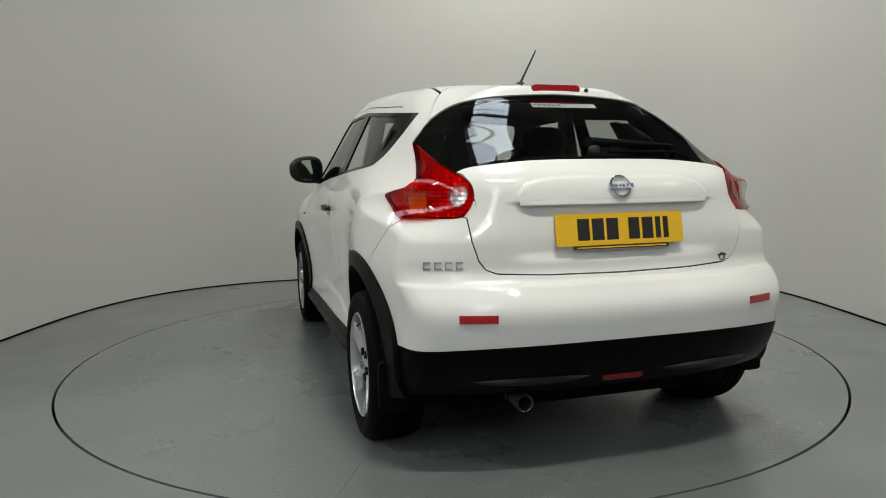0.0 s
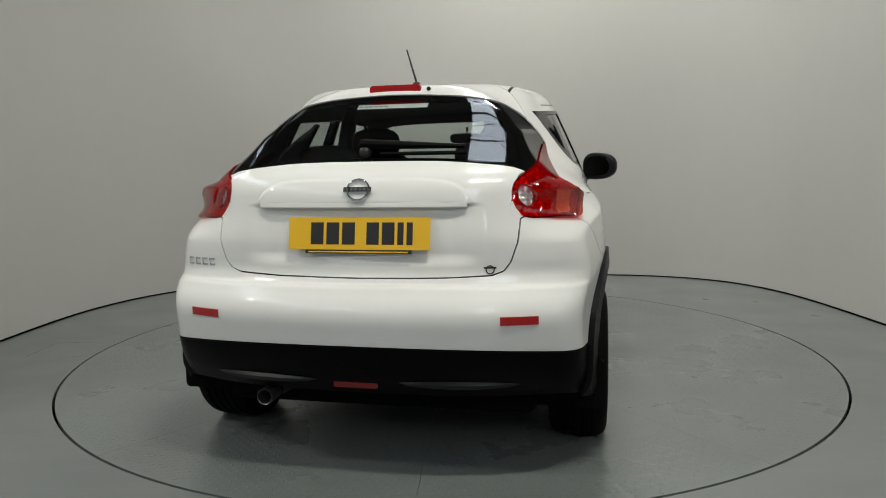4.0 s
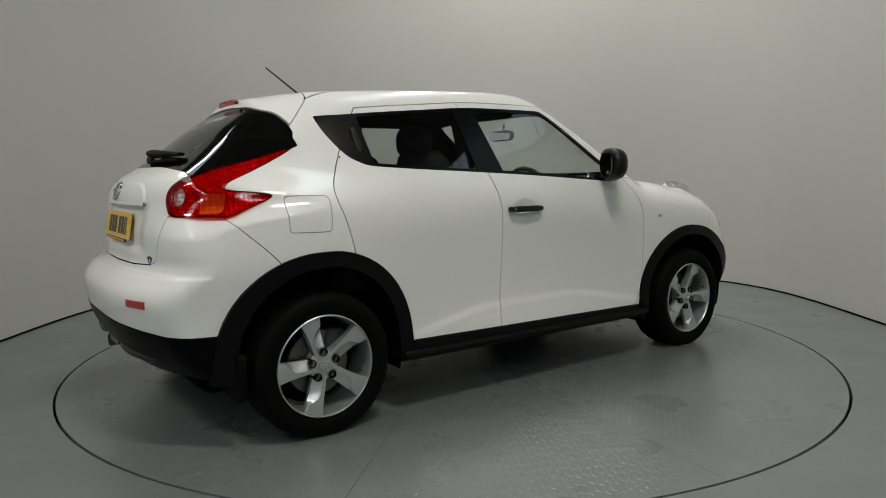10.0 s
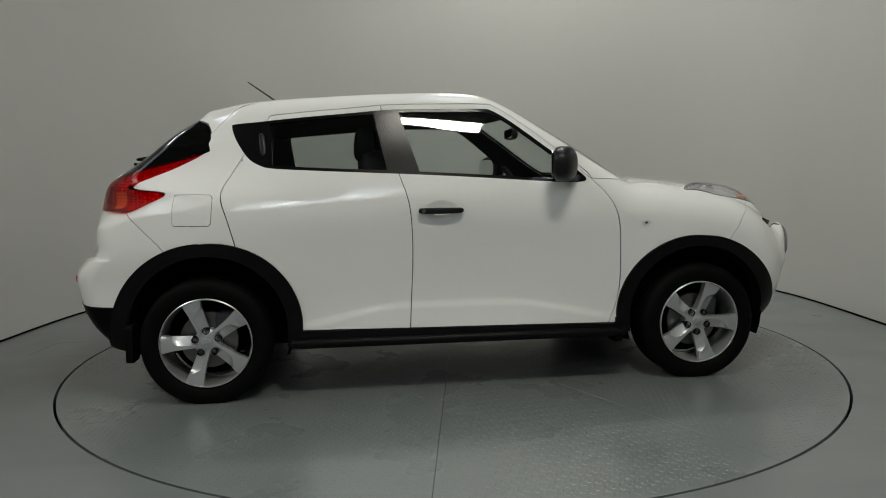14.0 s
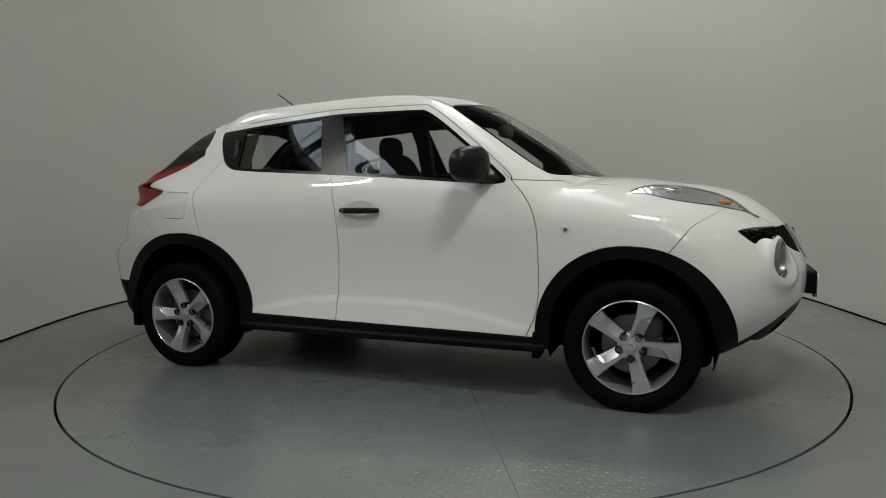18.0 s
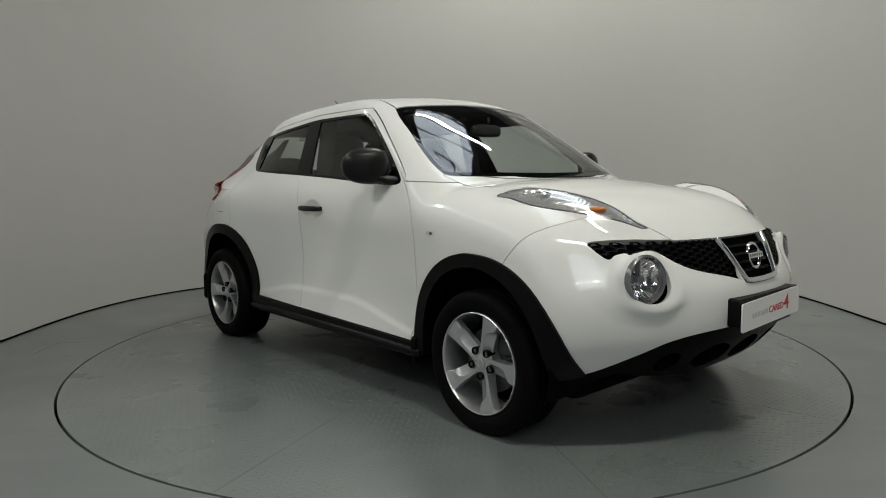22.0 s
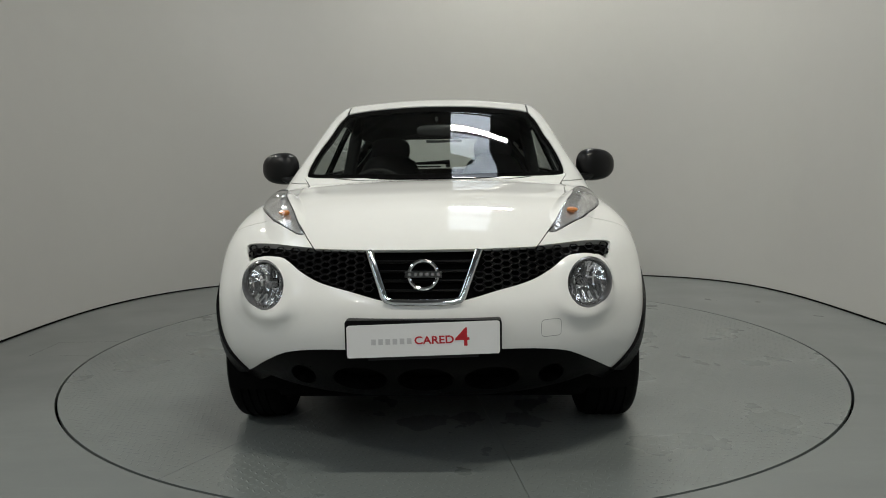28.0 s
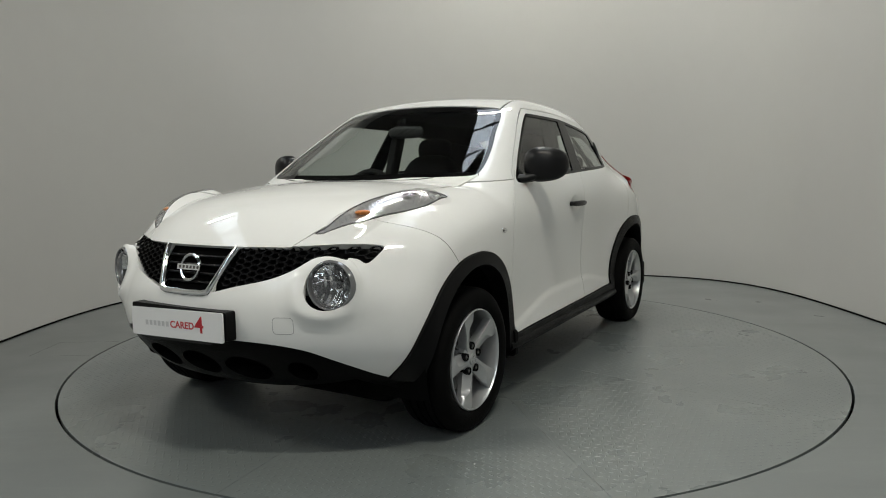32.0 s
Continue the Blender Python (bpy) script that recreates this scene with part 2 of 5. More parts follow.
def body(p):
    """Below zero inside the body; p holds rows of x, y, z."""
    x, y, z = p[:, 0], np.abs(p[:, 1]), p[:, 2]
    side = y - (SIDE_X(x) * SIDE_Z(z)).sum(1)
    crease = 0.45 - 0.09 * step(x, -0.3, -0.9) - 0.10 * step(x, 0.2, 0.9)
    side = side - 0.007 * step(z, crease + 0.016, crease - 0.03) * step(np.abs(x), 0.92, 0.7)
    side = side + 0.010 * np.clip(1 - ((x + 0.105) / 0.085) ** 2 - ((z - 0.918) / 0.05) ** 2, 0, 1)
    shift = (0.23 + 0.25 * step(x, 0.9, 1.3)) * y * y * step(x, -0.3, 0.35)
    crown = 0.048 * (1 - np.minimum(1, (y / 0.60) ** 2)) * step(x, -0.3, 0.15) * step(x, 1.0, 0.8)
    top = (z - TOP(x + shift - crown) + (0.09 - 0.03 * step(x, 0.8, 1.2)) * y * y) * (1 - 0.12 * step(x, 0.2, 0.4) * step(x, 1.1, 0.95))
    ridge = np.clip(1 - ((x - np.clip(x, 1.36, 1.68)) / 0.14) ** 2 - ((y - 0.672 + 0.32 * (x - 1.36)) / 0.082) ** 2, 0, 1) ** 1.5
    top = top - 0.044 * ridge
    pod = np.clip(1 - ((y - 0.60) ** 2 + (z - 0.70) ** 2) / 0.19**2, 0, 1) ** 1.5
    ring = np.exp(-(((np.hypot(y - POD[1], z - POD[2]) - 0.112) / 0.030) ** 2)) * np.clip(1 + 3.5 * (POD[1] - y), 0.5, 1.5)
    front = x - NOSE(z) + 0.55 * y**2.45 - 0.020 * pod - 0.012 * ring
    dent = 0.016 * step(y, 0.46, 0.33) * step(z, 0.998, 0.982) * step(z, 0.77, 0.82)
    # raised grip panel over the plate, and the ledge along the top of the bumper
    arch = 0.984 + 0.098 * np.sqrt(np.clip(1 - (np.abs(y) / 0.40) ** 6, 0, 1))
    dent = dent - 0.0065 * step(z, arch + 0.006, arch - 0.008) * step(z, 0.984, 0.995) * step(y, 0.402, 0.39)
    dent = dent - 0.036 * (1 - 0.5 * step(y, 0.45, 0.72)) * step(z, 0.712, 0.700) * step(z, 0.40, 0.64) + 0.005 * step(z, 0.702, 0.722) * step(z, 0.80, 0.74) - 0.016 * step(y, 0.45, 0.72) * step(z, 0.92, 0.78) * step(z, 0.40, 0.62)
    high = step(z, 0.85, 1.02)
    back = -x - TAIL(z) + (0.31 * y**3 * (1 - high) + (0.15 * y**2 + 0.30 * y**4 + 1.5 * y**8) * high) + dent
    k = 0.075 + 0.055 * step(x, 0.5, 1.0) * step(z, 1.2, 1.0) + 0.18 * step(x, -1.0, -1.3) * step(z, 1.2, 1.3)
    f = smax(side, top, k)
    f = smax(f, front, 0.07)
    f = smax(f, back, 0.04 + 0.03 * step(z, 1.2, 0.8))
    # round pods that carry the headlamps
    d = np.stack([x - POD[0], y - POD[1], z - POD[2]], 1)
    a = d @ POD_AXIS
    r = np.sqrt(np.maximum((d * d).sum(1) - a * a, 0))
    u, w = r - POD_R + 0.034, np.abs(a + 0.09) - 0.09 + 0.034
    disc_ = np.minimum(np.maximum(u, w), 0) + np.hypot(np.maximum(u, 0), np.maximum(w, 0)) - 0.034
    return -smax(-f, -disc_, 0.040)
# ---- mesh tools ----
def part(name, bm, mat, parent=None, label="", smooth=True):
    """One bmesh as one object, under a thing or a part."""
    me = bpy.data.meshes.new(name)
    bm.to_mesh(me)
    bm.free()
    me.materials.append(mat)
    if smooth:
        me.polygons.foreach_set("use_smooth", np.ones(len(me.polygons), bool))
        me.set_sharp_from_angle(angle=radians(38))
    ob = new(name, me)
    ob.parent = parent
    return tagged(ob, label)


def sheet(name, mesh, mat, parent=None, label=""):
    """A patch of the body surface (points, normals, triangles) as one object."""
    v, n, f = mesh
    me = bpy.data.meshes.new(name)
    me.vertices.add(len(v))
    me.vertices.foreach_set("co", v.ravel())
    me.loops.add(f.size)
    me.loops.foreach_set("vertex_index", f.ravel())
    me.polygons.add(len(f))
    me.polygons.foreach_set("loop_start", np.arange(0, f.size, 3))
    me.update(calc_edges=True)
    me.polygons.foreach_set("use_smooth", np.ones(len(f), bool))
    me.normals_split_custom_set_from_vertices(n.tolist())
    me.materials.append(mat)
    ob = new(name, me)
    ob.parent = parent
    return tagged(ob, label)


def compact(v, n, f):
    used, inv = np.unique(f, return_inverse=True)
    return v[used], n[used], inv.reshape(-1, 3)


def clip(mesh, g):
    """The part of a patch where g < 0, cut clean along g = 0."""
    v, n, f = mesh
    if not len(f):
        return mesh
    val = g(v)
    val = np.where(np.abs(val) < 1e-7, 1e-7, val)
    s = val < 0
    count = s[f].sum(1)
    keep = f[count == 3]
    out = [keep]
    pts, nrm, base = [v], [n], len(v)
    for c in (1, 2):
        t = f[count == c]
        if not len(t):
            continue
        odd = (s[t] if c == 1 else ~s[t]).argmax(1)
        i = np.arange(len(t))
        a, b, d = t[i, odd], t[i, (odd + 1) % 3], t[i, (odd + 2) % 3]
        e = np.sort(np.concatenate([np.stack([a, b], 1), np.stack([a, d], 1)]), 1)
        key, inv = np.unique(e[:, 0].astype(np.int64) * len(v) + e[:, 1], return_inverse=True)
        lo, hi = key // len(v), key % len(v)
        w = (val[lo] / (val[lo] - val[hi]))[:, None]
        pts.append(v[lo] + w * (v[hi] - v[lo]))
        q = n[lo] + w * (n[hi] - n[lo])
        nrm.append(q / np.linalg.norm(q, axis=1, keepdims=True))
        ab, ad = base + inv[: len(t)], base + inv[len(t):]
        base += len(key)
        if c == 1:
            out.append(np.stack([a, ab, ad], 1))
        else:
            out += [np.stack([ab, b, d], 1), np.stack([ab, d, ad], 1)]
    v, n, f = np.concatenate(pts), np.concatenate(nrm), np.concatenate(out)
    # weld the cut points that both loops made
    _, first, inv = np.unique(np.round(v, 6), axis=0, return_index=True, return_inverse=True)
    f = inv.reshape(-1)[f]
    f = f[(f[:, 0] != f[:, 1]) & (f[:, 1] != f[:, 2]) & (f[:, 0] != f[:, 2])]
    return compact(v[first], n[first], f) if len(f) else (v[:0], n[:0], f)


def cut(mesh, *gs):
    for g in gs:
        mesh = clip(mesh, g)
    return mesh


def moved(mesh, d):
    """The patch set d metres outward along its normals."""
    v, n, f = mesh
    return v + n * (d(v)[:, None] if callable(d) else d), n, f


def rimmed(mesh, depth):
    """The patch with its edges turned inward by depth."""
    v, n, f = mesh
    if not len(f):
        return mesh
    e = np.concatenate([f[:, [0, 1]], f[:, [1, 2]], f[:, [2, 0]]])
    key = np.sort(e, 1)
    key = key[:, 0].astype(np.int64) * len(v) + key[:, 1]
    _, inv, count = np.unique(key, return_inverse=True, return_counts=True)
    e = e[count[inv] == 1]
    ids, at = np.unique(e, return_inverse=True)
    at = at.reshape(-1, 2)
    side = np.cross(v[e[:, 1]] - v[e[:, 0]], n[e[:, 0]])
    sn = np.zeros((len(ids), 3))
    for k in (0, 1):
        np.add.at(sn, at[:, k], side)
    sn /= np.linalg.norm(sn, axis=1, keepdims=True) + 1e-9
    b = len(v)
    a0, a1 = b + at[:, 0], b + at[:, 1]
    c0, c1 = a0 + len(ids), a1 + len(ids)
    v2 = np.concatenate([v, v[ids], v[ids] - n[ids] * depth])
    n2 = np.concatenate([n, sn, sn])
    f2 = np.concatenate([f, np.stack([a1, a0, c0], 1), np.stack([a1, c0, c1], 1)])
    return v2, n2, f2


def pieces(mesh):
    """The connected pieces of a patch, each a patch of its own."""
    v, n, f = mesh
    mark = np.arange(len(v))
    while len(f):
        low = mark[f].min(1)
        was = mark.copy()
        np.minimum.at(mark, f.ravel(), np.repeat(low, 3))
        if (mark == was).all():
            break
    return [compact(v, n, f[mark[f[:, 0]] == k]) for k in np.unique(mark[f[:, 0]])] if len(f) else []


def outline(points, closed=True, fine=8, smooth=True):
    """A smooth line through the points."""
    p = np.array(points, float)
    if not smooth:
        return p
    n = len(p)
    out = []
    for i in range(n if closed else n - 1):
        a, b, c, d = (p[(i + j - 1) % n] if closed else p[min(max(i + j - 1, 0), n - 1)] for j in range(4))
        for t in np.linspace(0, 1, fine, endpoint=False):
            out.append(0.5 * (2 * b + (c - a) * t + (2 * a - 5 * b + 4 * c - d) * t * t + (3 * b - a - 3 * c + d) * t**3))
    if not closed:
        out.append(p[-1])
    return np.array(out)


def region(points, uv, smooth=True):
    """Signed distance to a closed outline in the coordinates that uv gives: below zero inside."""
    line = outline(points, True, 6, smooth)
    lo, hi = line.min(0) - 0.06, line.max(0) + 0.06
    a, b = line, np.roll(line, -1, 0)

    def g(v):
        q = uv(v)
        far = np.maximum(np.maximum(lo - q, q - hi), 0).max(1)
        val = far + 0.05
        k = np.where(far <= 0)[0]
        for s in np.array_split(k, max(1, len(k) // 20000)):
            p = q[s][:, None]
            ab = b - a
            t = np.clip(((p - a) * ab).sum(2) / ((ab * ab).sum(1) + 1e-12), 0, 1)
            d = np.sqrt((((p - a) - t[..., None] * ab) ** 2).sum(2).min(1))
            cross = ((a[:, 1] > p[..., 1]) != (b[:, 1] > p[..., 1])) & (p[..., 0] < (b[:, 0] - a[:, 0]) * (p[..., 1] - a[:, 1]) / (b[:, 1] - a[:, 1] + 1e-12) + a[:, 0])
            val[s] = np.where(cross.sum(1) % 2 == 1, -d, d)
        return val

    return g


def xz(v):
    return v[:, [0, 2]]


def yz(v):
    return np.stack([np.abs(v[:, 1]), v[:, 2]], 1)


def xy(v):
    return np.stack([v[:, 0], np.abs(v[:, 1])], 1)


def grow(g, d):
    return lambda v: g(v) - d


def flip(g):
    return lambda v: -g(v)


def union(*gs):
    return lambda v: np.min([g(v) for g in gs], 0)


def both(*gs):
    return lambda v: np.max([g(v) for g in gs], 0)


def left(v):
    return -v[:, 1]


def right(v):
    return v[:, 1]


def body_surface(h=0.0105):
    """The whole outer surface: points of a box drawn in to the body along lines to a core."""
    lo, hi = np.array((-2.12, 0.0, 0.06)), np.array((2.24, 0.98, 1.66))
    count = np.ceil((hi - lo) / h).astype(int)
    ax = [np.linspace(lo[i], hi[i], count[i] + 1) for i in range(3)]
    grids = []
    for fixed, value, turn in ((1, hi[1], 0), (2, hi[2], 1), (0, hi[0], 1), (0, lo[0], 0)):
        i, j = [k for k in range(3) if k != fixed]
        u, w = np.meshgrid(ax[i], ax[j], indexing="ij")
        p = np.empty(u.shape + (3,))
        p[..., i], p[..., j], p[..., fixed] = u, w, value
        idx = np.arange(u.size).reshape(u.shape)
        q = np.stack([idx[:-1, :-1], idx[1:, :-1], idx[1:, 1:], idx[:-1, 1:]], -1).reshape(-1, 4)
        f = np.concatenate([q[:, [0, 1, 2]], q[:, [0, 2, 3]]])
        grids.append((p.reshape(-1, 3), f))
    v = np.concatenate([g[0] for g in grids])
    f, base = [], 0
    for g in grids:
        f.append(g[1] + base)
        base += len(g[0])
    f = np.concatenate(f)
    _, first, inv = np.unique(np.round(v, 6), axis=0, return_index=True, return_inverse=True)
    v, f = v[first], inv.reshape(-1)[f]
    core = np.clip(v, (-1.25, 0.0, 0.50), (1.45, 0.36, 0.72))
    d = v - core
    a, b, known = np.zeros(len(v)), np.ones(len(v)), np.zeros(len(v), bool)
    for s in np.linspace(0.1, 1, 19):
        out = body(core + s * d)
        hit = (out > 0) & ~known
        b[hit] = s
        known |= hit
        a[~known] = s
    for _ in range(16):
        m = (a + b) / 2
        out = body(core + m[:, None] * d) > 0
        b, a = np.where(out, m, b), np.where(out, a, m)
    p = core + b[:, None] * d
    e = 0.0025
    n = np.stack([body(p + e * np.eye(3)[i]) - body(p - e * np.eye(3)[i]) for i in range(3)], 1)
    n[np.abs(p[:, 1]) < 1e-6, 1] = 0
    n /= np.linalg.norm(n, axis=1, keepdims=True)
    # mirror to the other side, sharing the middle line
    m = p * (1, -1, 1)
    every = np.concatenate([p, m])
    nn = np.concatenate([n, n * (1, -1, 1)])
    ff = np.concatenate([f, f[:, [0, 2, 1]] + len(p)])
    _, first, inv = np.unique(np.round(every, 7), axis=0, return_index=True, return_inverse=True)
    every, nn, ff = every[first], nn[first], inv.reshape(-1)[ff]
    ff = ff[(ff[:, 0] != ff[:, 1]) & (ff[:, 1] != ff[:, 2]) & (ff[:, 0] != ff[:, 2])]
    face = np.cross(every[ff[:, 1]] - every[ff[:, 0]], every[ff[:, 2]] - every[ff[:, 0]])
    bad = (face * nn[ff[:, 0]]).sum(1) < 0
    ff[bad] = ff[bad][:, [0, 2, 1]]
    return every, nn, ff
# ---- form tools ----
def box(lo, hi, bevel=0.0, seg=2):
    bm = bmesh.new()
    bm_box(bm, lo, hi)
    if bevel:
        bmesh.ops.bevel(bm, geom=bm.edges[:], offset=bevel, segments=seg, affect="EDGES", profile=0.6)
    return bm


def bm_box(bm, lo, hi):
    r = bmesh.ops.create_cube(bm, size=1.0)
    for v in r["verts"]:
        v.co = Vector([lo[i] + (v.co[i] + 0.5) * (hi[i] - lo[i]) for i in range(3)])
    return r["verts"]


def turned(profile, segments=48, axis="Y", centre=(0, 0, 0), closed=False, bm=None, caps=True):
    """A lathe form: profile rows of (radius, place along the axis)."""
    bm = bm or bmesh.new()
    rings = []
    for r, h in profile:
        ring = []
        for i in range(segments):
            a = 2 * math.pi * i / segments
            c, s = r * math.cos(a), r * math.sin(a)
            p = {"X": (h, c, s), "Y": (c, h, s), "Z": (c, s, h)}[axis]
            ring.append(bm.verts.new(Vector(p) + Vector(centre)))
        rings.append(ring)
    pairs = list(zip(rings, rings[1:])) + ([(rings[-1], rings[0])] if closed else [])
    for a, b in pairs:
        for i in range(segments):
            j = (i + 1) % segments
            bm.faces.new((a[i], a[j], b[j], b[i]))
    if not closed and caps:
        for ring in (rings[0], rings[-1]):
            bm.faces.new(ring)
    bmesh.ops.recalc_face_normals(bm, faces=bm.faces)
    return bm


def pipe(points, radius, sides=10, bm=None, taper=1.0, flat=1.0):
    """A round rod along a line of points."""
    bm = bm or bmesh.new()
    pts = [Vector(p) for p in points]
    rings = []
    up = Vector((0, 0, 1))
    for i, p in enumerate(pts):
        d = (pts[min(i + 1, len(pts) - 1)] - pts[max(i - 1, 0)]).normalized()
        a = d.cross(up if abs(d.z) < 0.95 else Vector((1, 0, 0))).normalized()
        b = a.cross(d).normalized()
        k = radius * (1 + (taper - 1) * i / max(1, len(pts) - 1))
        rings.append([bm.verts.new(p + a * k * math.cos(2 * math.pi * j / sides) + b * k * flat * math.sin(2 * math.pi * j / sides)) for j in range(sides)])
    for a, b in zip(rings, rings[1:]):
        for j in range(sides):
            bm.faces.new((a[j], a[(j + 1) % sides], b[(j + 1) % sides], b[j]))
    bm.faces.new(rings[0])
    bm.faces.new(rings[-1])
    bmesh.ops.recalc_face_normals(bm, faces=bm.faces)
    return bm


def blob(centre, size, power=2.5, u=24, v=14, shape=None, bm=None):
    """A rounded lump: a superellipsoid, reshaped by shape(point in -1..1)."""
    bm = bm or bmesh.new()
    base = bmesh.ops.create_uvsphere(bm, u_segments=u, v_segments=v, radius=1.0)["verts"]
    for w in base:
        k = sum(abs(c) ** power for c in w.co) ** (-1 / power)
        p = w.co * k
        p = shape(p.copy()) if shape else p
        w.co = Vector([centre[i] + p[i] * size[i] for i in range(3)])
    return bm


def slab(line, place, thick, bm=None):
    """A flat form with the closed outline line (pairs), put in space by place(u, v, depth)."""
    bm = bm or bmesh.new()
    a = [bm.verts.new(place(u, v, 0.0)) for u, v in line]
    b = [bm.verts.new(place(u, v, thick)) for u, v in line]
    bm.faces.new(a)
    bm.faces.new(b[::-1])
    for i in range(len(line)):
        j = (i + 1) % len(line)
        bm.faces.new((a[j], a[i], b[i], b[j]))
    bmesh.ops.recalc_face_normals(bm, faces=bm.faces)
    return bm


def rounded(w, h, r, n=5, cx=0.0, cy=0.0):
    """A rectangle's outline with round corners."""
    out = []
    for sx, sy, a0 in ((1, 1, 0), (-1, 1, 90), (-1, -1, 180), (1, -1, 270)):
        for i in range(n + 1):
            a = radians(a0 + 90 * i / n)
            out.append((cx + sx * (w / 2 - r) + r * math.cos(a), cy + sy * (h / 2 - r) + r * math.sin(a)))
    return out


def letters(text, size, mat, parent, m, label, name="lettering", depth=0.0006):
    """Words in the built-in font, as a mesh."""
    cu = bpy.data.curves.new(name, "FONT")
    cu.body, cu.size, cu.extrude, cu.offset = text, size, depth, 0.0008
    tmp = bpy.data.objects.new(name, cu)
    scene.collection.objects.link(tmp)
    me = bpy.data.meshes.new_from_object(tmp.evaluated_get(bpy.context.evaluated_depsgraph_get()))
    bpy.data.objects.remove(tmp)
    me.transform(m)
    me.materials.clear()
    me.materials.append(mat)
    ob = new(name, me)
    ob.parent = parent
    return tagged(ob, label)


def on_body(start, way, far=1.5):
    """The place where a line from start meets the body, and the normal there."""
    p, d = np.array(start, float), np.array(way, float)
    s = np.linspace(0, far, 400)
    f = body(p + s[:, None] * d)
    i = int(np.argmax(f < 0))
    a, b = s[max(i - 1, 0)], s[i]
    for _ in range(24):
        m = (a + b) / 2
        if body((p + m * d)[None])[0] < 0:
            b = m
        else:
            a = m
    q = p + b * d
    n = np.array([body((q + 0.004 * e)[None])[0] - body((q - 0.004 * e)[None])[0] for e in np.eye(3)])
    return Vector(q), Vector(n / np.linalg.norm(n))


def front_at(y, z):
    return on_body((2.6, y, z), (-1, 0, 0))


def back_at(y, z):
    return on_body((-2.6, y, z), (1, 0, 0))


def side_at(x, z, sgn=-1):
    return on_body((x, sgn * 1.3, z), (0, -sgn, 0))
# ---- the place: floor, turntable, curved wall, roof ----
TABLE_R = 2.226


def wall_line(n=120):
    """The plan of the curved wall: straight flanks and a rounded end."""
    pts = [(-3.08, -1.9)]
    for i in range(n + 1):
        a = math.pi * (1 - i / n)
        c, s = math.cos(a), math.sin(a)
        e = 2.8 if c < 0 else 3.8
        r = (abs(c) ** e + abs(s) ** e) ** (-1 / e)
        pts.append((0.0 + 3.08 * r * c, 0.45 + 2.62 * r * s))
    # unseen end of the right flank, added to keep light off the floor
    return pts + [(3.08, -1.9)]


def place():
    # floor round the turntable
    bm = bmesh.new()
    ring, rim = [], []
    n = 256
    for i in range(n):
        a = 2 * math.pi * i / n
        c, s = math.cos(a), math.sin(a)
        ring.append(bm.verts.new(((TABLE_R + 0.013) * c, (TABLE_R + 0.013) * s, 0)))
        k = 18 / max(abs(c), abs(s))
        rim.append(bm.verts.new((k * c, k * s, 0)))
    low = [bm.verts.new((v.co.x, v.co.y, -0.12)) for v in ring]
    for i in range(n):
        j = (i + 1) % n
        bm.faces.new((ring[i], rim[i], rim[j], ring[j]))
        bm.faces.new((ring[j], low[j], low[i], ring[i]))
    tagged(part("floor", bm, FLOOR, smooth=False), "smooth grey painted floor with faint scuffs", kind="structure")
    # fine joints of a hatch in the floor
    for a, b in (((-2.651, -0.17), (-2.658, 0.187)), ((-2.658, 0.187), (-2.26, 0.198)), ((-2.46, -0.162), (-2.26, -0.176))):
        a, b = Vector(a), Vector(b)
        d = (b - a).normalized() * 0.0016
        bm = bmesh.new()
        bm.faces.new([bm.verts.new((p.x - k * d.y, p.y + k * d.x, 0.0008)) for p, k in ((a, 1), (a, -1), (b, -1), (b, 1))])
        bmesh.ops.recalc_face_normals(bm, faces=bm.faces)
        tagged(part("trim_hatch_joint", bm, JOINT, smooth=False), "fine dark joint of a hatch in the floor", kind="structure")
    # pit under the turntable
    bm = bmesh.new()
    bmesh.ops.create_circle(bm, cap_ends=True, segments=96, radius=TABLE_R + 0.05)
    bmesh.ops.translate(bm, verts=bm.verts, vec=(0, 0, -0.119))
    tagged(part("turntable_pit", bm, DARK, smooth=False), "dark pit floor below the turntable", kind="structure")
    # wall
    bm = bmesh.new()
    pts = wall_line()
    H = 3.02
    rows = []
    for z in (0.0, H):
        rows.append([bm.verts.new((x, y, z)) for x, y in pts])
    out = []
    for z in (0.0, H):
        line = []
        for i, (x, y) in enumerate(pts):
            p, q = pts[max(i - 1, 0)], pts[min(i + 1, len(pts) - 1)]
            d = Vector((q[0] - p[0], q[1] - p[1])).normalized()
            line.append(bm.verts.new((x - d.y * 0.1, y + d.x * 0.1, z)))
        out.append(line)
    for i in range(len(pts) - 1):
        bm.faces.new((rows[0][i], rows[0][i + 1], rows[1][i + 1], rows[1][i]))
        bm.faces.new((out[0][i + 1], out[0][i], out[1][i], out[1][i + 1]))
        bm.faces.new((rows[1][i], rows[1][i + 1], out[1][i + 1], out[1][i]))
    bmesh.ops.recalc_face_normals(bm, faces=bm.faces)
    tagged(part("wall_backdrop", bm, WALL), "tall curved off-white studio backdrop wall", kind="structure")
    # thin dark joint at the wall's foot
    bm = bmesh.new()
    prev = None
    for i, (x, y) in enumerate(pts):
        p, q = pts[max(i - 1, 0)], pts[min(i + 1, len(pts) - 1)]
        d = Vector((q[0] - p[0], q[1] - p[1])).normalized()
        row = [bm.verts.new((x + d.y * w, y - d.x * w, z)) for w, z in ((0.0, 0.012), (0.006, 0.010), (0.009, 0.004), (0.010, 0.0))]
        if prev:
            for k in range(3):
                bm.faces.new((prev[k], row[k], row[k + 1], prev[k + 1]))
        prev = row
    tagged(part("trim_wall_joint", bm, DARK), "dark sealant joint along the foot of the wall", kind="structure")
